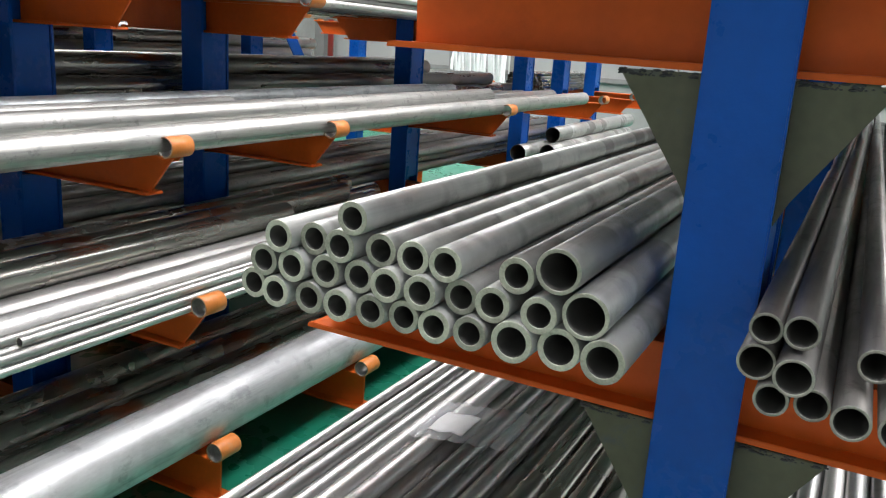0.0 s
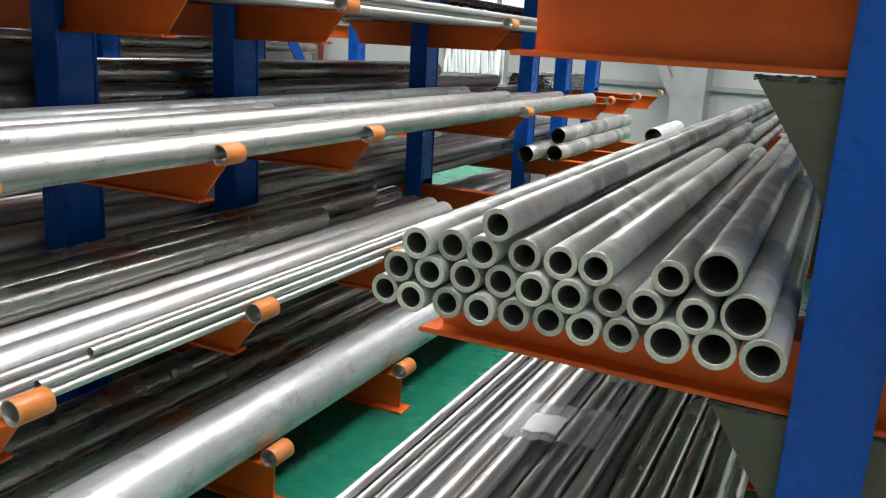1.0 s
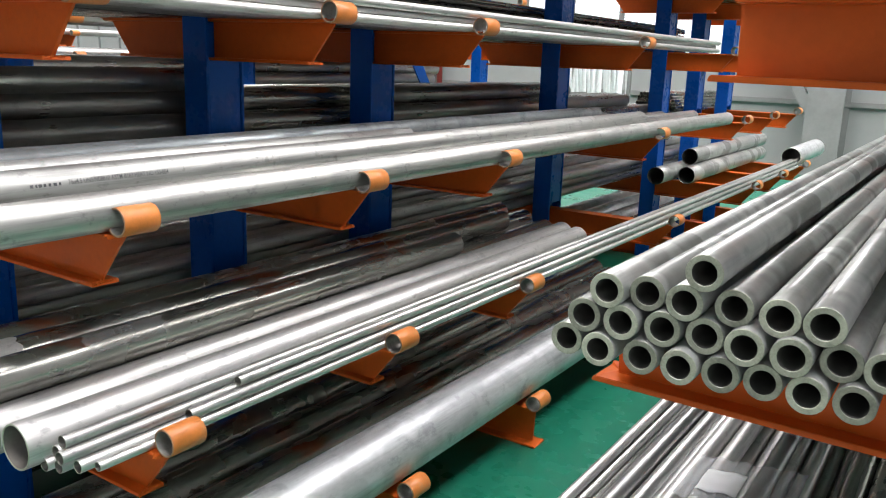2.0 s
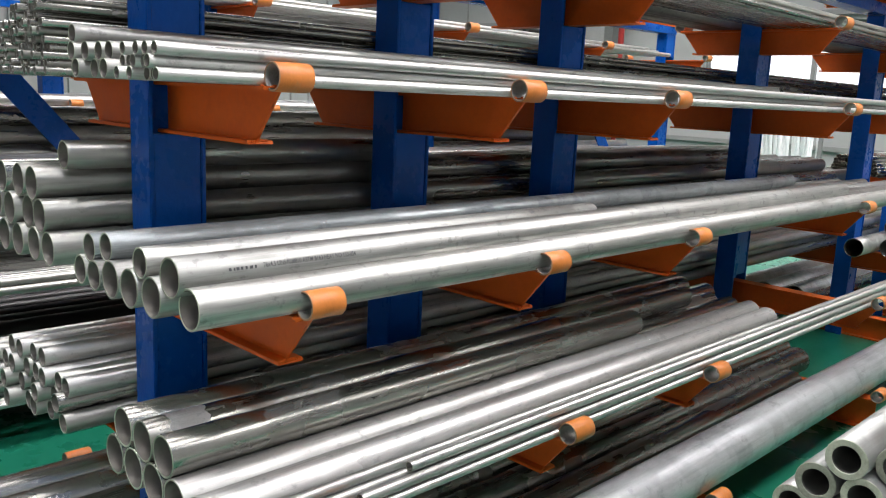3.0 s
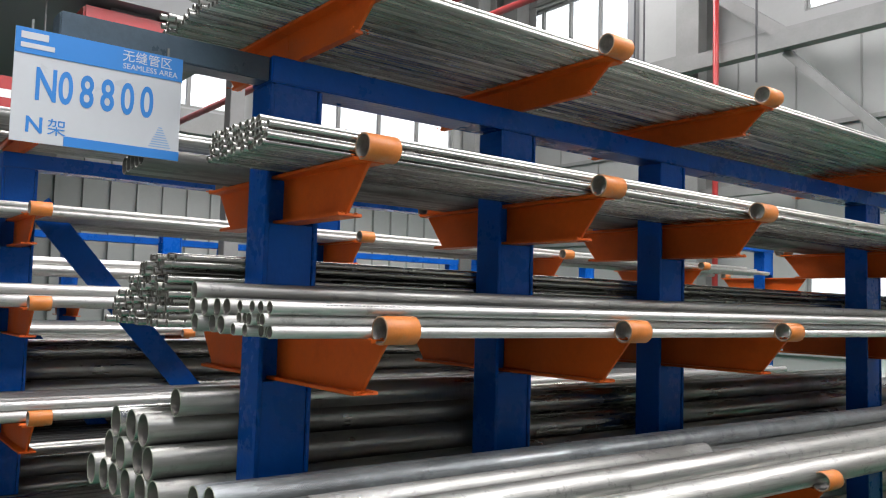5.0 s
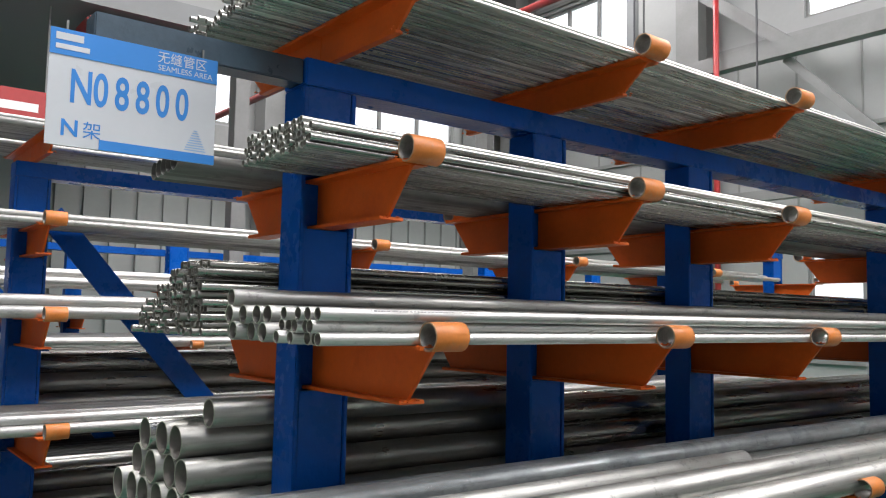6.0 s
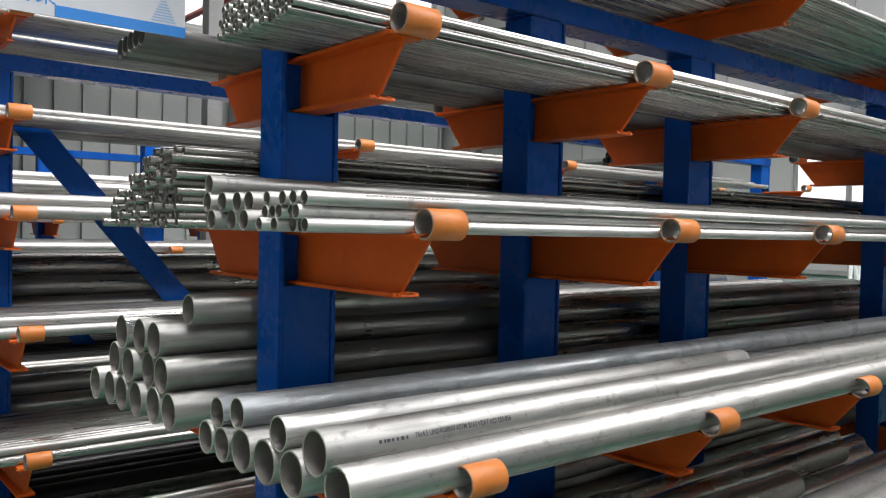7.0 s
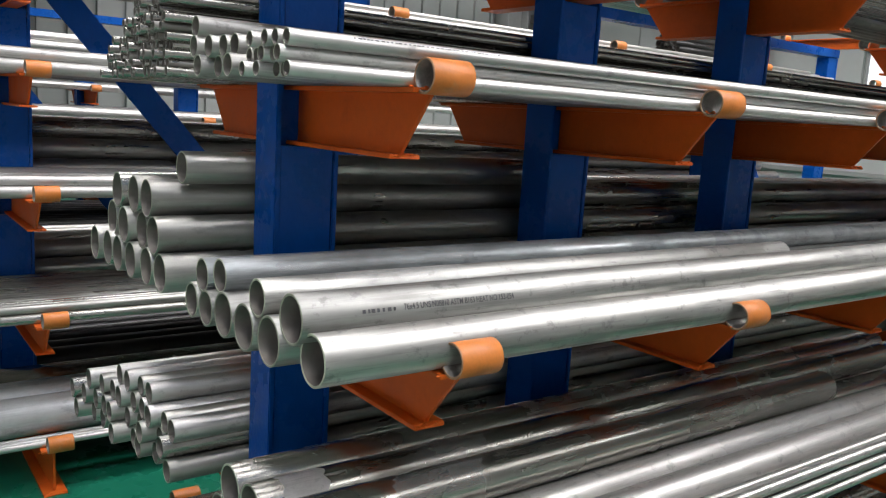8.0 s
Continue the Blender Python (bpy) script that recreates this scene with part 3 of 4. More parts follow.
# fifth arm, on top
# bottom layer mostly in the darker copy, for its shaded underside
for i in range(46):
    pipe("top_tube", -2.665 + i * 0.0172 + random.uniform(-0.0008, 0.0008), 0.80 + random.uniform(-0.012, 0.012), TZ[5] + 0.0074, 0.0073, 0.0011, 6.2, FINE_DARK if i % 3 else FINE, label, "fine tubes on the top arms",
         random.uniform(-0.02, 0.02), 0, end=FINE_DARK)
for i in range(0, 44):
    if i % 7 not in (2, 5):
        if i > 2 and i % 5 < 3:
            pipe("top_tube", -2.648 + i * 0.0172, 0.785 + random.uniform(-0.02, 0.02), TZ[5] + 0.0344, 0.0073, 0.0011, 6.2, FINE, label, "fine tubes on the top arms", random.uniform(-0.02, 0.02), 0, end=FINE_DARK)
        pipe("top_tube", -2.656 + i * 0.0172, 0.80 + random.uniform(-0.012, 0.012), TZ[5] + 0.0209, 0.0073, 0.0011, 6.2, FINE, label, "fine tubes on the top arms", random.uniform(-0.02, 0.02), 0, end=FINE_DARK)
# first arm, front
label = "large smooth stainless pipe"
for i, x in enumerate((-2.097, -2.005, -1.913, -1.821, -1.727)):
    pipe("large_pipe", x, 0.80, TZ[1] + 0.0448, 0.0448, 0.0042, (2.60, 2.45, 2.45, 2.45, 2.40)[i], DARK if i < 3 else BRIGHT, label, "large pipes on the low arms", random.uniform(-0.1, 0.1), 0)
for i, x in enumerate((-2.051, -1.958, -1.866)):
    pipe("large_pipe", x, 0.80, TZ[1] + 0.0448 + 0.077, 0.0435, 0.0042, (2.3, 2.15, 1.65)[i], DARK, label, "large pipes on the low arms", random.uniform(-0.1, 0.1), 0)
label = "slim bright tube lying beside large pipes"
for x, k, r, y in ((-1.684, 0, 0.0130, 0.828), (-1.657, 0, 0.0130, 0.840), (-1.630, 0, 0.0130, 0.862), (-1.608, 0, 0.0100, 0.880), (-1.671, 1.15, 0.0130, 0.842), (-1.644, 1.15, 0.0130, 0.830),
                   (-1.618, 1.05, 0.0120, 1.10), (-1.657, 2.3, 0.0130, 0.847), (-1.630, 2.3, 0.0115, 1.24)):
    pipe("slim_tube", x, y + random.uniform(-0.004, 0.004), TZ[1] + r + k * 0.0195, r, 0.0016, 6.2, BRIGHT, label, "slim tubes on the low arms", random.uniform(-0.03, 0.03), 0)
label = "dark pipe with an open end on the far low arms"
for x, y, z in ((-1.99, 5.45, 0.057), (-2.13, 5.26, 0.057), (-2.055, 5.70, 0.155)):
    pipe("dark_pipe", x, y, TZ[1] + z, 0.0565, 0.004, 2.0, MATTE, label, "dark pipes on the far low arms", random.uniform(-0.3, 0.3), 0, end=DARK)
pipe("big_grey_pipe", -1.67, 7.10, TZ[1] + 0.0765, 0.076, 0.005, 1.1, GALV, "short wide grey pipe on the far low arm", "", 0.5)
# first arm, back
label = "dark grey pipe in a stacked pile"
# upper layers mostly BRIGHT: light from behind the rack put into their colour
for k, (x0, n) in enumerate(((-2.373, 11), (-2.399, 10), (-2.373, 9), (-2.502, 4))):
    for i in range(n):
        x = x0 - i * 0.0520
        pipe("grey_pipe", x, 0.72 + 0.15 * (x + 2.9) + random.uniform(-0.018, 0.018), TZ[1] + 0.0252 + k * 0.0440, 0.0252, 0.0028, 6.0, BRIGHT if k > 1 and i % 3 != 1 else SATIN, label,
             "grey pipes on the low back arms", random.uniform(-0.08, 0.08), 0, end=SATIN if (i + k) % 3 else None)
# base arms, front and back
pipe("big_grey_pipe", -1.62, 0.55, TZ[0] + 0.0855, 0.085, 0.005, 4.7, GALV, "dull grey large pipe with scuffed skin", "large pipes on the base arms", 0.1)
label = "dark large pipe on the base arms"
for i, x in enumerate((-1.79, -1.93, -2.07)):
    pipe("dark_pipe", x, 0.6, TZ[0] + 0.062, 0.0615, 0.004, (3.1, 3.48, 3.6)[i], DARK, label, "large pipes on the base arms", random.uniform(-0.2, 0.2))
row("dark_pipe", [-2.45 - 0.13 * i for i in range(4)], 0.7, TZ[0], 0.06, 0.004, 6.0, DARK, label, "large pipes on the base arms")

label = "dull grey large pipe on the far base arms"
for i, x in enumerate((-2.48, -2.65, -2.82)):
    pipe("big_grey_pipe", x, 5.35 - 0.06 * i, TZ[0] + 0.0785, 0.078, 0.005, 2.0, GALV, label, "large pipes on the far base arms", random.uniform(-0.4, 0.4))
# rack B, upper loads: out of view, added to shade the pile below
label = "unseen grey pipe added on the near rack's upper arms for shade"
for t in (3, 4, 5):
    for side in (-1, 1):
        for i in range(7):
            pipe("grey_pipe", B_X + side * (0.08 + i * 0.046), 0.9 + random.uniform(-0.03, 0.03), B_TIER_Z[t] + 0.022, 0.0215, 0.003, 4.8, MATTE, label, "pipes on the upper arms of the near rack")

# racks behind
LOADS = ((0.055, DARK, 1), (0.017, SATIN, 2), (0.021, BRIGHT, 2), (0.025, BRIGHT, 2), (0.013, BRIGHT, 2), (0.013, STEEL, 2))
BACK_LOADS = ((0.055, BLACK_PIPE, 1), (0.045, SATIN, 2), (0.048, SATIN, 3), (0.025, STEEL, 2), (0.014, STEEL, 2), (0.013, STEEL, 2))
for t in range(6):
    for side in (1, -1):
        if t == 0 and side == 1:
            continue
        r, m, layers = (LOADS if side == 1 else BACK_LOADS)[t]
        n = int((REACH[t] - COL_X - 0.035) / (2.04 * r))
        for k in range(layers):
            for i in range(n - k):
                if layers > 1 and random.random() < 0.12 * k:
                    continue
                pipe("rack_tube", C_X + side * (COL_X + 0.012 + r + (i + k * 0.5) * 2.04 * r), 0.2 + random.uniform(-0.1, 0.1), C_TIER_Z[t] + r + k * 1.76 * r, r, 0.002,
                     random.choice((5.2, 5.6, 6.0)), m, "long steel tube on a rack arm", "tubes on the second rack", random.uniform(-0.05, 0.05))


for i, (dx, r, m) in enumerate(((0.705, 0.012, BRIGHT), (0.680, 0.012, BRIGHT), (0.655, 0.012, BRIGHT), (0.570, 0.070, GALV), (0.420, 0.075, GALV), (0.265, 0.075, DARK), (0.130, 0.058, DARK))):
    pipe("rack_tube", C_X + dx, 0.3 + 0.04 * i, C_TIER_Z[0] + r, r, 0.003, 5.6, m, "long steel tube on a base arm" if r < 0.05 else "scuffed large steel pipe on a base arm", "pipes on the base arms of the second rack", random.uniform(-0.05, 0.05))


def stock(rx, tiers, label, material, sides=(1, -1), tier_z=TIER_Z):
    """All the tubes on a far rack, joined."""
    bm = bmesh.new()
    for t in tiers:
        r, layers = (0.05, 1) if t < 2 else (random.choice((0.030, 0.036)), 1 if t == 3 else 3 if t < 4 else 2)
        for side in sides:
            n = int((REACH[t] - COL_X - 0.035) / (2.04 * r))
            for k in range(layers):
                for i in range(n - k):
                    x, z = rx + side * (COL_X + 0.012 + r + (i + k * 0.5) * 2.04 * r), tier_z[t] + r + k * 1.76 * r
                    y0, y1 = 0.2 + random.uniform(-0.1, 0.1), random.uniform(5.4, 6.6)
                    m = Matrix.Translation((x, (y0 + y1) / 2, z)) @ Matrix.Rotation(math.pi / 2, 4, "X")
                    bmesh.ops.create_cone(bm, cap_ends=False, segments=10, radius1=r, radius2=r, depth=y1 - y0, matrix=m)
    for f in bm.faces:
        f.smooth = True
    return tagged(new("tube_stock", mesh_of(bm, "tube_stock", material)), label, "tubes", kind="stuff")


stock(D_X, (0, 1), "dark pipes, blackened for deep shade, filling the low arms of a far rack", BLACK_PIPE, tier_z=D_TIER_Z)
stock(D_X, (2, 3, 4), "bright steel tubes filling the upper arms of a far rack", BRIGHT, tier_z=D_TIER_Z)
stock(E_X, (0, 1), "dark steel pipes filling the low arms of the farthest rack", DARK)
stock(E_X, (2, 3), "bright steel tubes filling the upper arms of the farthest rack", BRIGHT)

label = "dark tube in a small pyramid on a rack arm"
for k in range(4):
    for i in range(5 - k):
        pipe("rack_tube", C_X + 0.11 + i * 0.043 + k * 0.0215, 4.44 + random.uniform(-0.02, 0.02), C_TIER_Z[4] + 0.072 + k * 0.0365, 0.0208, 0.003, 0.5, BLACK_PIPE, label,
             "small pyramid of tubes on the second rack", random.uniform(-0.2, 0.2), end=DARK_BORE)

# ---- sign ----
sign = tagged(new("rack_sign"), "white and blue rack sign hanging under the rack's top beam", "sign")
sign.matrix_world = pose(-2.225, 0.407, 1.768, 0, 0, 90)
part("board", box(bmesh.new(), 0, 0.332, -0.002, 0.002, 0, 0.226), SIGN_WHITE, sign)
part("header_band", box(bmesh.new(), 0, 0.332, -0.0035, -0.002, 0.175, 0.226), SIGN_BLUE, sign)
part("footer_band", box(bmesh.new(), 0.098, 0.332, -0.0035, -0.002, 0, 0.02), SIGN_BLUE, sign)


def writing(text, x, z, size, material, parent, name="lettering", squeeze=1.0, bold=0.0, proud=0.0024):
    cu = bpy.data.curves.new(name, "FONT")
    cu.body, cu.size, cu.extrude, cu.offset = text, size, 0.0003, bold
    tmp = bpy.data.objects.new(name, cu)
    scene.collection.objects.link(tmp)
    me = bpy.data.meshes.new_from_object(tmp.evaluated_get(bpy.context.evaluated_depsgraph_get()))
    bpy.data.objects.remove(tmp)
    me.materials.append(material)
    ob = new(name, me)
    ob.parent = parent
    ob.matrix_local = pose(x, -proud, z, 90, 0, 0) @ Matrix.Diagonal((squeeze, 1, 1, 1))
    return ob


for i, ch in enumerate("N08800"):
    writing(ch, 0.038 + i * 0.0405 + (0.004 if i else 0), 0.087, 0.092, SIGN_BLUE, sign, squeeze=0.62, bold=0.0018)
writing("SEAMLESS AREA", 0.205, 0.182, 0.0165, SIGN_WHITE, sign, proud=0.0038)
writing("N", 0.025, 0.02, 0.045, SIGN_BLUE, sign, bold=0.0008)

# sign: the other characters, unreadable lines as bars, and a small stepped emblem
writing("无缝管区", 0.203, 0.200, 0.0265, SIGN_WHITE, sign, proud=0.0038)
writing("架", 0.066, 0.022, 0.036, SIGN_BLUE, sign)
for bx, bz, bw, bh in ((0.01, 0.204, 0.05, 0.014), (0.01, 0.186, 0.062, 0.010)):
    part("print_bar", box(bmesh.new(), bx, bx + bw, -0.0042, -0.0036, bz, bz + bh), SIGN_WHITE, sign)
bm = bmesh.new()
for i in range(9):
    w = 0.004 + i * 0.0024
    box(bm, 0.290 - w, 0.290 + w, -0.0026, -0.002, 0.066 - i * 0.0052, 0.0685 - i * 0.0052)
part("emblem", bm, SIGN_PALE, sign, "faint blue stepped emblem")
for hx in (0.03, 0.30):
    part("hanger", beam(bmesh.new(), (hx, 0, 0.22), (hx, 0, 0.245), 0.004, 0.004), FRAME_GREY, sign)


# ---- printed marks on pipes ----
def wrapped_text(text, x, y, z, r, angle, size, name="printed_marking", squeeze=1.0):
    """Lettering along +y, bent round a pipe whose axis is at (x, z)."""
    cu = bpy.data.curves.new(name, "FONT")
    cu.body, cu.size, cu.offset = text, size, 0.00012
    tmp = bpy.data.objects.new(name, cu)
    scene.collection.objects.link(tmp)
    me = bpy.data.meshes.new_from_object(tmp.evaluated_get(bpy.context.evaluated_depsgraph_get()))
    bpy.data.objects.remove(tmp)
    for v in me.vertices:
        a = angle + v.co.y / r
        v.co = ((r + 0.0010) * math.cos(a), v.co.x * squeeze, (r + 0.0010) * math.sin(a))
    me.materials.clear()
    me.materials.append(INK)
    ob = new(name, me)
    ob.location = (x, y, z)
    return ob


def print_bars(x, y, z, r, angle, length, height, name="printed_marking"):
    bm = bmesh.new()
    u = 0.0
    while u < length:
        w = random.uniform(0.003, 0.007)
        a0, a1 = angle, angle + height / r
        q = [bm.verts.new(((r + 0.0010) * math.cos(a), yy, (r + 0.0010) * math.sin(a))) for a, yy in ((a0, u), (a0, u + w), (a1, u + w), (a1, u))]
        bm.faces.new(q)
        u += w + random.uniform(0.0015, 0.005)
    ob = new(name, mesh_of(bm, name, INK))
    ob.location = (x, y, z)
    return ob


tagged(wrapped_text("76x4.5 UNS N08810 ASTM B163 HEAT NO 153-054", -1.774, 0.945, 1.0575, 0.0380, 0.20, 0.0132, squeeze=0.76), "black stencilled size and heat marking on a steel pipe", "marking")
tagged(print_bars(-1.774, 0.872, 1.0575, 0.0380, 0.21, 0.055, 0.0055), "black printed maker's mark on a steel pipe", "marking")
tagged(print_bars(-1.834, 0.887, TZ[3] + 0.0125 + 2 * 0.0222, 0.0125, 0.5, 0.28, 0.0022), "black printed line on a slim tube", "marking")
tagged(print_bars(near_x(-0.265), 1.045, near_z(-0.265, 0.996), 0.0242 * B_SIZE, 1.9, 0.10, 0.008), "black printed line on a thick pipe", "marking")

# ---- plastic wrap and label on the shiny tubes of the near rack ----
CLEAR = mat("crinkled_clear_film", (0.85, 0.86, 0.87), 0.16, vary=0.05, bump=0.8, bump_scale=45)
CLEAR.node_tree.nodes["Principled BSDF"].inputs["Alpha"].default_value = 0.22


def drape(name, x0, x1, y0, y1, z, material, label, category, skew=0.0, lift=0.004):
    nx, ny = 28, 8
    vs, fs = [], []
    for j in range(ny + 1):
        for i in range(nx + 1):
            x = x0 + (x1 - x0) * i / nx
            y = y0 + (y1 - y0) * j / ny + skew * (x - x0)
            h = lift * math.cos((x - near_x(-0.690)) * 2 * math.pi / (0.0365 * B_SIZE)) + 0.003 * noise.noise(Vector((x * 40, y * 40, 0)))
            vs.append((x, y, z + h))
    for j in range(ny):
        for i in range(nx):
            k = j * (nx + 1) + i
            fs.append((k, k + 1, k + nx + 2, k + nx + 1))
    me = bpy.data.meshes.new(name)
    me.from_pydata(vs, [], fs)
    me.materials.append(material)
    for p in me.polygons:
        p.use_smooth = True
    ob = new(name, me)
    sol = ob.modifiers.new("thickness", "SOLIDIFY")
    sol.thickness = 0.0006
    return tagged(ob, label, category)


top_z = B_TIER_Z[1] + 0.0165 * 2 + 1.96 * 0.029 + 0.004
drape("plastic_wrap", near_x(-0.685), near_x(-0.515), 1.29, 1.45, top_z, CLEAR, "crinkled clear plastic wrap round the shiny tubes", "wrap", 0.25, 0.0025)
drape("plastic_wrap", near_x(-0.585), near_x(-0.515), 1.63, 1.87, top_z, CLEAR, "crinkled clear plastic wrap round the shiny tubes", "wrap", 0.25, 0.0025)
drape("paper_label", near_x(-0.660), near_x(-0.598), 1.32, 1.40, top_z + 0.003, PAPER, "white paper label under the plastic wrap", "label", 0.25, 0.0008)


def pipe_patch(name, x, z, r, y0, y1, a0, a1, material, label, category, ragged=0.02):
    n, m = 10, 12
    vs, fs = [], []
    for j in range(m + 1):
        for i in range(n + 1):
            a = a0 + (a1 - a0) * i / n
            y = y0 + (y1 - y0) * j / m
            if j in (0, m):
                y += random.uniform(-ragged, ragged)
            vs.append(((r + 0.0012) * math.cos(a), y, (r + 0.0012) * math.sin(a)))
    for j in range(m):
        for i in range(n):
            k = j * (n + 1) + i
            fs.append((k, k + 1, k + n + 2, k + n + 1))
    me = bpy.data.meshes.new(name)
    me.from_pydata(vs, [], fs)
    me.materials.append(material)
    for p in me.polygons:
        p.use_smooth = True
    ob = new(name, me)
    ob.location = (x, 0, z)
    return tagged(ob, label, category)


TAPE = mat("whitish_tape", (0.70, 0.70, 0.68), 0.4, vary=0.12, scale=30, scuff=0.6, scuff_scale=30)
pipe_patch("torn_tape", -1.958, TZ[1] + 0.0448 + 0.077, 0.0435, 0.85, 0.935, 0.5, 2.2, TAPE, "torn whitish tape stuck on a dark pipe", "tape", 0.006)
pipe_patch("torn_tape", -1.644, TZ[1] + 0.0130 + 1.15 * 0.0195, 0.0130, 1.55, 1.72, -0.3, 1.8, CLEAR, "clear tape round a slim tube", "tape")
THIN_FILM = mat("thin_clear_film", (0.72, 0.73, 0.73), 0.12, vary=0.05, bump=0.5, bump_scale=60)
THIN_FILM.node_tree.nodes["Principled BSDF"].inputs["Alpha"].default_value = 0.16
label = "loose patch of clear protective film on a pipe"
for x, z, r, y0, y1, a0, a1 in ((-1.958, TZ[1] + 0.1218, 0.0435, 1.12, 1.30, 0.6, 1.9), (-1.866, TZ[1] + 0.1218, 0.0435, 1.02, 1.22, 0.3, 1.5), (-2.051, TZ[1] + 0.1218, 0.0435, 1.5, 1.9, 0.5, 1.8),
                                (-1.821, TZ[1] + 0.0448, 0.0448, 1.9, 2.5, 0.4, 1.6), (-1.727, TZ[1] + 0.0448, 0.0448, 1.15, 1.5, 0.2, 1.4), (-2.040, 1.070, 0.030, 0.86, 1.30, 0.2, 2.2),
                                (-1.883, 1.066, 0.0303, 0.9, 1.15, 0.3, 1.9), (near_x(-0.322), near_z(-0.322, 1.083), 0.0250 * B_SIZE, 1.14, 1.26, 0.8, 2.4), (near_x(-0.289), near_z(-0.289, 1.040), 0.0257 * B_SIZE, 1.08, 1.22, 0.4, 1.5), (near_x(-0.373), near_z(-0.373, 1.067), 0.0208 * B_SIZE, 1.12, 1.32, 0.9, 2.4)):
    pipe_patch("film_patch", x, z, r, y0, y1, a0, a1, THIN_FILM, label, "film", 0.008)

# ---- hall steelwork ----
def steel(name, p, q, w, h, label, category="beam", material=FRAME_GREY):
    return tagged(new(name, mesh_of(beam(bmesh.new(), p, q, w, h), name, material, 0.004)), label, category, kind="structure")


def i_post(name, x, y, w, d, top, label):
    bm = bmesh.new()
    pts = [(-w, -d), (w, -d), (w, -d + 0.02), (0.012, -d + 0.02), (0.012, d - 0.02), (w, d - 0.02), (w, d), (-w, d), (-w, d - 0.02), (-0.012, d - 0.02), (-0.012, 0.02 - d), (-w, 0.02 - d)]
    a = [bm.verts.new((x + px, y + py, 0)) for px, py in pts]
    b = [bm.verts.new((x + px, y + py, top)) for px, py in pts]
    for i in range(12):
        bm.faces.new((a[i], a[(i + 1) % 12], b[(i + 1) % 12], b[i]))
    bm.faces.new(a)
    bm.faces.new(b)
    return tagged(new(name, mesh_of(bm, name, FRAME_GREY)), label, "column", kind="structure")


for px in (-13.0, -8.59, -2.17, 3.0):
    i_post("post", px, Y1 - 0.3, 0.22, 0.28, ROOF_Z, "grey steel hall column against the wall")
steel("tie_beam", (X0, Y1 - 0.7, 5.52), (X1, Y1 - 0.7, 5.52), 0.2, 0.25, "long grey steel tie beam across the hall end")
steel("tie_beam", (X0, Y1 - 0.4, 3.4), (X1, Y1 - 0.4, 3.4), 0.12, 0.16, "slim grey steel wall rail")
steel("wall_brace", (-9.4, Y1 - 0.5, 7.70), (-6.82, Y1 - 0.5, 5.63), 0.08, 0.20, "grey diagonal steel brace on the end wall", "brace")
steel("wall_brace", (-6.84, Y1 - 0.585, 5.40), (-3.5, Y1 - 0.585, 1.96), 0.08, 0.13, "grey diagonal steel brace on the end wall", "brace")
steel("door_post", (-10.15, Y1 - 0.06, 5.9), (-10.15, Y1 - 0.06, ROOF_Z), 0.1, 0.20, "dark grey post beside the window band", "post", DARK_GREY)
for zz in (0.9, 2.75, 4.35, 5.95, 7.9):
    steel("wall_rail", (X0, Y1 - 0.03, zz), (X1, Y1 - 0.03, zz), 0.05, 0.07, "thin grey seam rail on the wall panels", "rail")
for k in range(20):
    steel("panel_joint", (X0 + 0.5 + k, Y1 - 0.012, 2.8), (X0 + 0.5 + k, Y1 - 0.012, 5.9), 0.02, 0.025, "upright joint strip between wall panels", "joint")
for k in range(46):
    steel("panel_joint", (X0 + 0.02, Y0 + 0.2 + k * 0.4, 0.1), (X0 + 0.02, Y0 + 0.2 + k * 0.4, 4.5), 0.05, 0.09, "raised rib of the ribbed wall panel", "joint", WALL)
for cx, cz in ((-7.07, 4.9), (-9.35, 5.6), (-9.15, 5.6)):
    steel("hanging_cable", (cx, Y1 - 1.0, cz), (cx, Y1 - 1.0, ROOF_Z), 0.025, 0.025, "thin dark cable hanging from the roof", "cable", INK)
steel("wall_brace", (-2.1, Y1 - 0.5, 0.4), (-3.2, Y1 - 0.5, 2.2), 0.1, 0.14, "grey diagonal steel brace low on the end wall", "brace")
for py in (-3.0, 1.5, 6.2, 10.8):
    i_post("post", X0 + 0.3, py, 0.2, 0.25, ROOF_Z, "grey steel hall column against the wall")
steel("tie_beam", (X0 + 0.7, Y0, 4.2), (X0 + 0.7, Y1, 4.2), 0.2, 0.36, "long grey steel beam along the hall side")


def red_line(p, q, r, label):
    p, q = Vector(p), Vector(q)
    d = q - p
    m = Matrix.Translation((p + q) / 2) @ d.to_track_quat("Z", "Y").to_matrix().to_4x4()
    bm = bmesh.new()
    bmesh.ops.create_cone(bm, cap_ends=True, segments=14, radius1=r, radius2=r, depth=d.length, matrix=m)
    for f in bm.faces:
        f.smooth = len(f.verts) == 4
    return tagged(new("sprinkler_pipe", mesh_of(bm, "sprinkler_pipe", RED)), label, "pipe", kind="structure")


red_line((-7.825, Y1 - 0.9, 0), (-7.825, Y1 - 0.9, ROOF_Z), 0.045, "red fire sprinkler riser")
red_line((X0, 4.0, 3.9), (1.0, 4.0, 3.9), 0.04, "red fire sprinkler line under the roof")
red_line((X0, 7.5, 5.6), (X1, 7.5, 5.6), 0.05, "red fire sprinkler line under the roof")

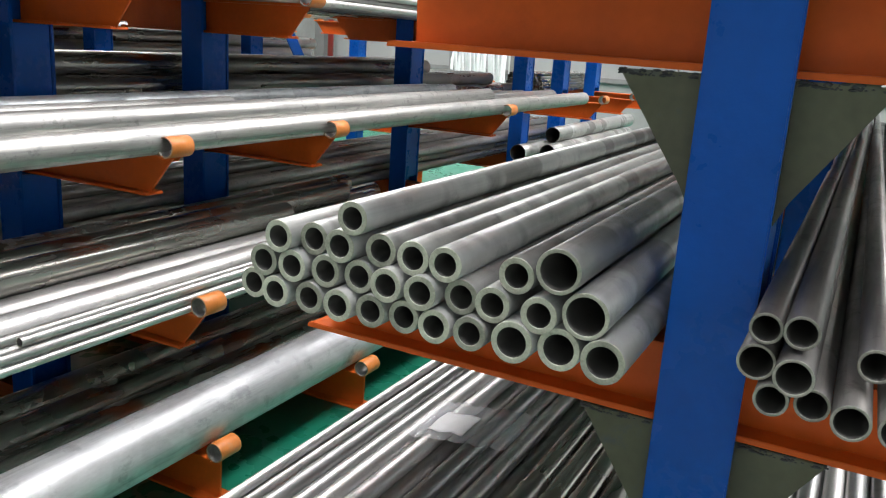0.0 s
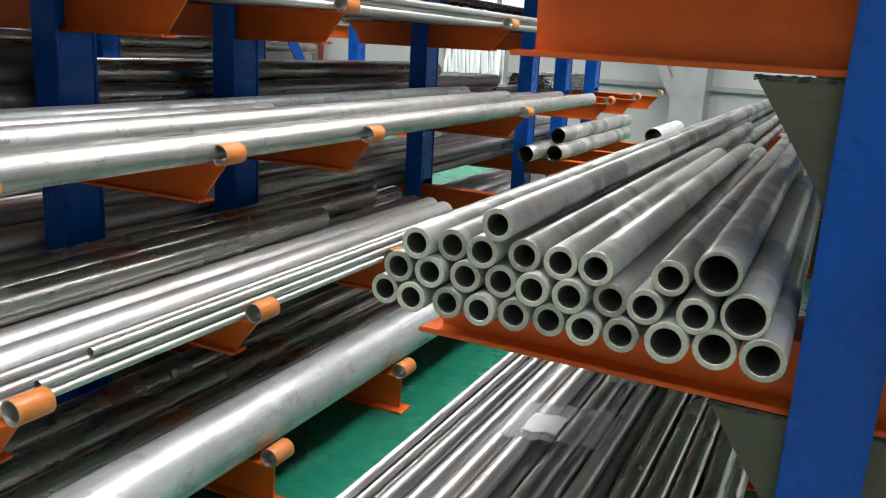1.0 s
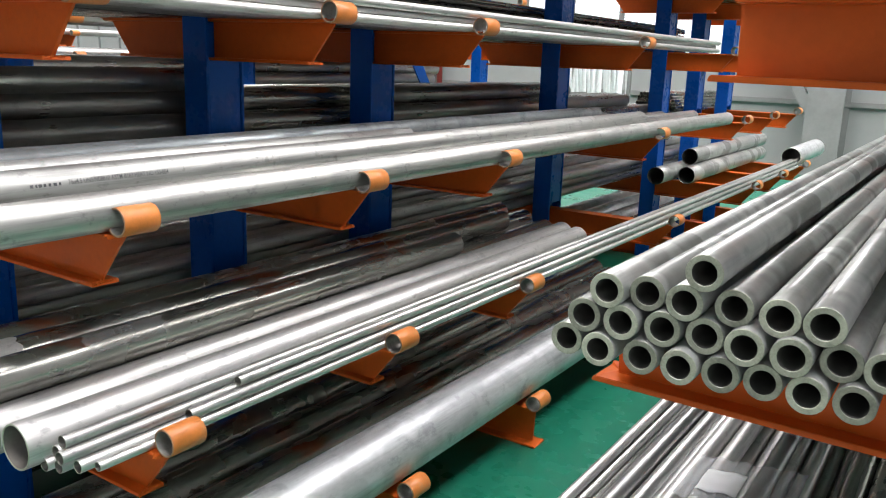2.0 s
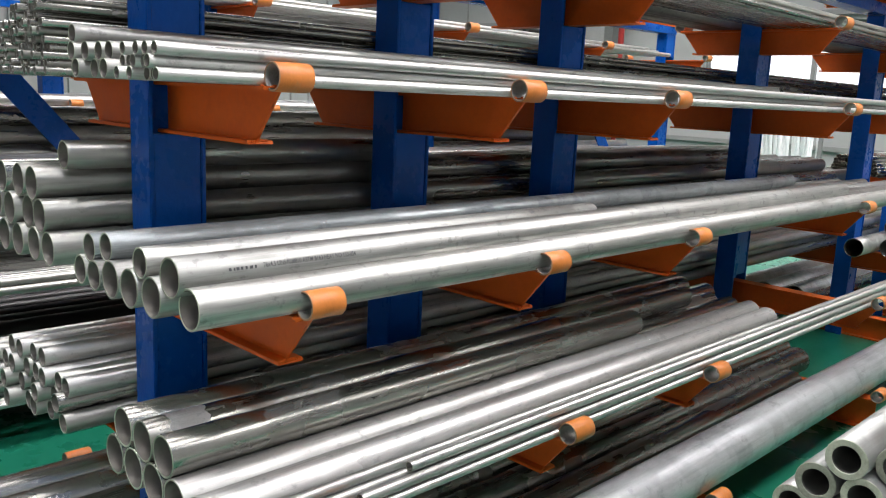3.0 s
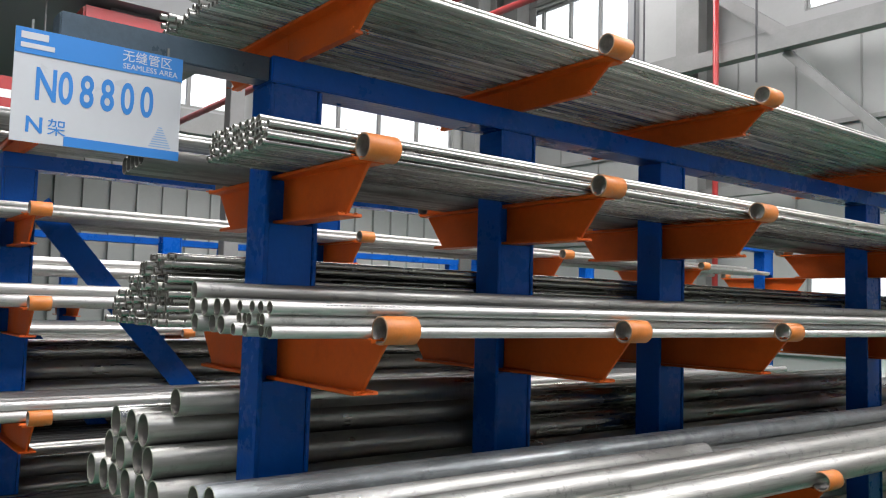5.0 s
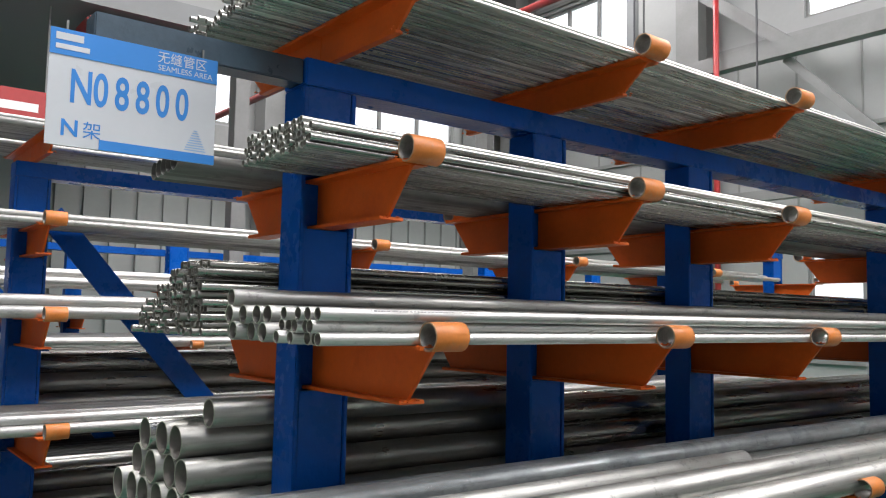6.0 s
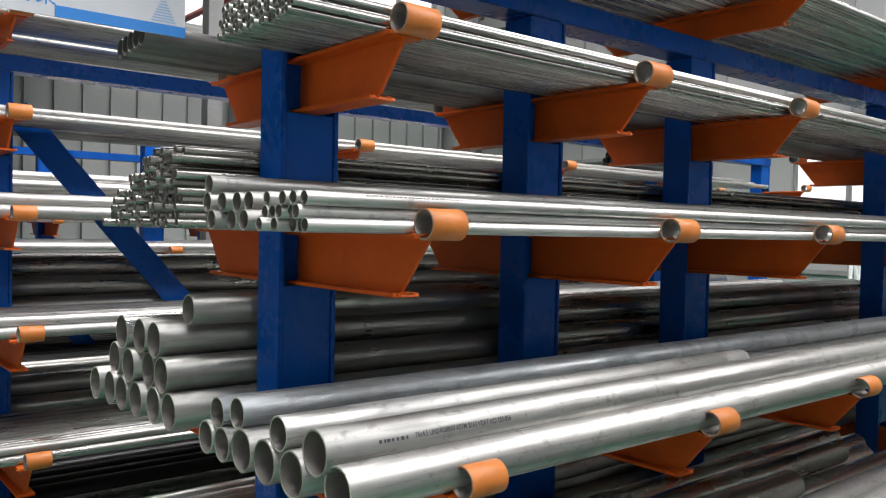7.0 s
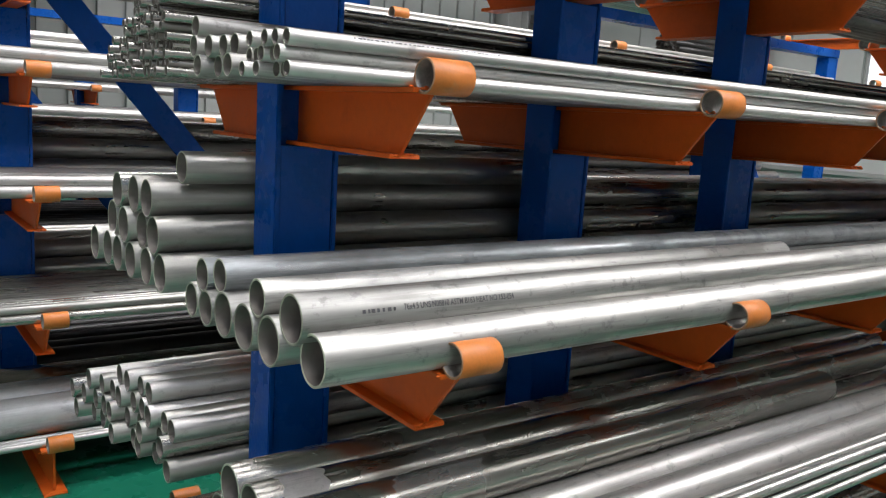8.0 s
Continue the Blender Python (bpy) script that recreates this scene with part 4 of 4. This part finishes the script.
# white plastic strips standing by the end wall
root = tagged(new("plastic_strips"), "bundle of white plastic strips hanging by the end wall", "curtain")
root.location = (-4.48, 9.6, 0)
for i in range(26):
    bm = bmesh.new()
    x, ph = -0.38 + i * 0.030, random.uniform(0, 6)
    prev = None
    for j in range(13):
        z = 0.25 + j * 0.115
        xx, yy = x + 0.018 * math.sin(z * 3 + ph), 0.03 * math.sin(z * 4 + ph)
        ring = [bm.verts.new((xx + dx, yy + dy, z)) for dx, dy in ((-0.022, 0), (0, -0.008), (0.022, 0), (0, 0.008))]
        if prev:
            for q in range(4):
                bm.faces.new((prev[q], prev[(q + 1) % 4], ring[(q + 1) % 4], ring[q]))
        prev = ring
    part("strip", bm, WHITE_SHEET, root)
part("rail", beam(bmesh.new(), (-0.42, 0, 1.64), (0.42, 0, 1.64), 0.04, 0.04), FRAME_GREY, root)
part("leg", beam(bmesh.new(), (-0.42, 0, 0), (-0.42, 0, 1.66), 0.04, 0.04), FRAME_GREY, root)
part("leg", beam(bmesh.new(), (0.42, 0, 0), (0.42, 0, 1.66), 0.04, 0.04), FRAME_GREY, root)

# low dark deck, hoist and hanging red board at the far side of the hall
tagged(new("deck", mesh_of(box(bmesh.new(), X0, -7.6, Y0, 3.4, 4.0, 4.2), "deck", DARK_GREY)), "dark grey underside of a raised deck", "deck", kind="structure")
for py in (-4.0, 0.0, 3.2):
    steel("deck_post", (-7.75, py, 0.0), (-7.75, py, 4.0), 0.14, 0.14, "slim grey post under the raised deck", "post")
hoist = tagged(new("hoist"), "red electric hoist box under the dark deck", "hoist")
hoist.location = (-7.9, 2.25, 3.64)
part("housing", box(bmesh.new(), -0.2, 0.2, -0.45, 0.45, 0, 0.3), RED, hoist, bevel=0.02)
part("trolley", box(bmesh.new(), -0.08, 0.08, -0.2, 0.2, 0.3, 0.36), DARK_GREY, hoist)
board = tagged(new("hanging_board"), "red hanging board with a pale line of print", "sign")
board.location = (-7.9, 1.15, 2.95)
part("panel", box(bmesh.new(), -0.015, 0.015, -0.45, 0.45, 0, 0.3), RED, board)
part("print_bar", box(bmesh.new(), 0.016, 0.018, -0.3, 0.35, 0.12, 0.19), PAPER, board)
for yy in (-0.4, 0.4):
    part("rod", beam(bmesh.new(), (0, yy, 0.29), (0, yy, 1.05), 0.012, 0.012), FRAME_GREY, board)
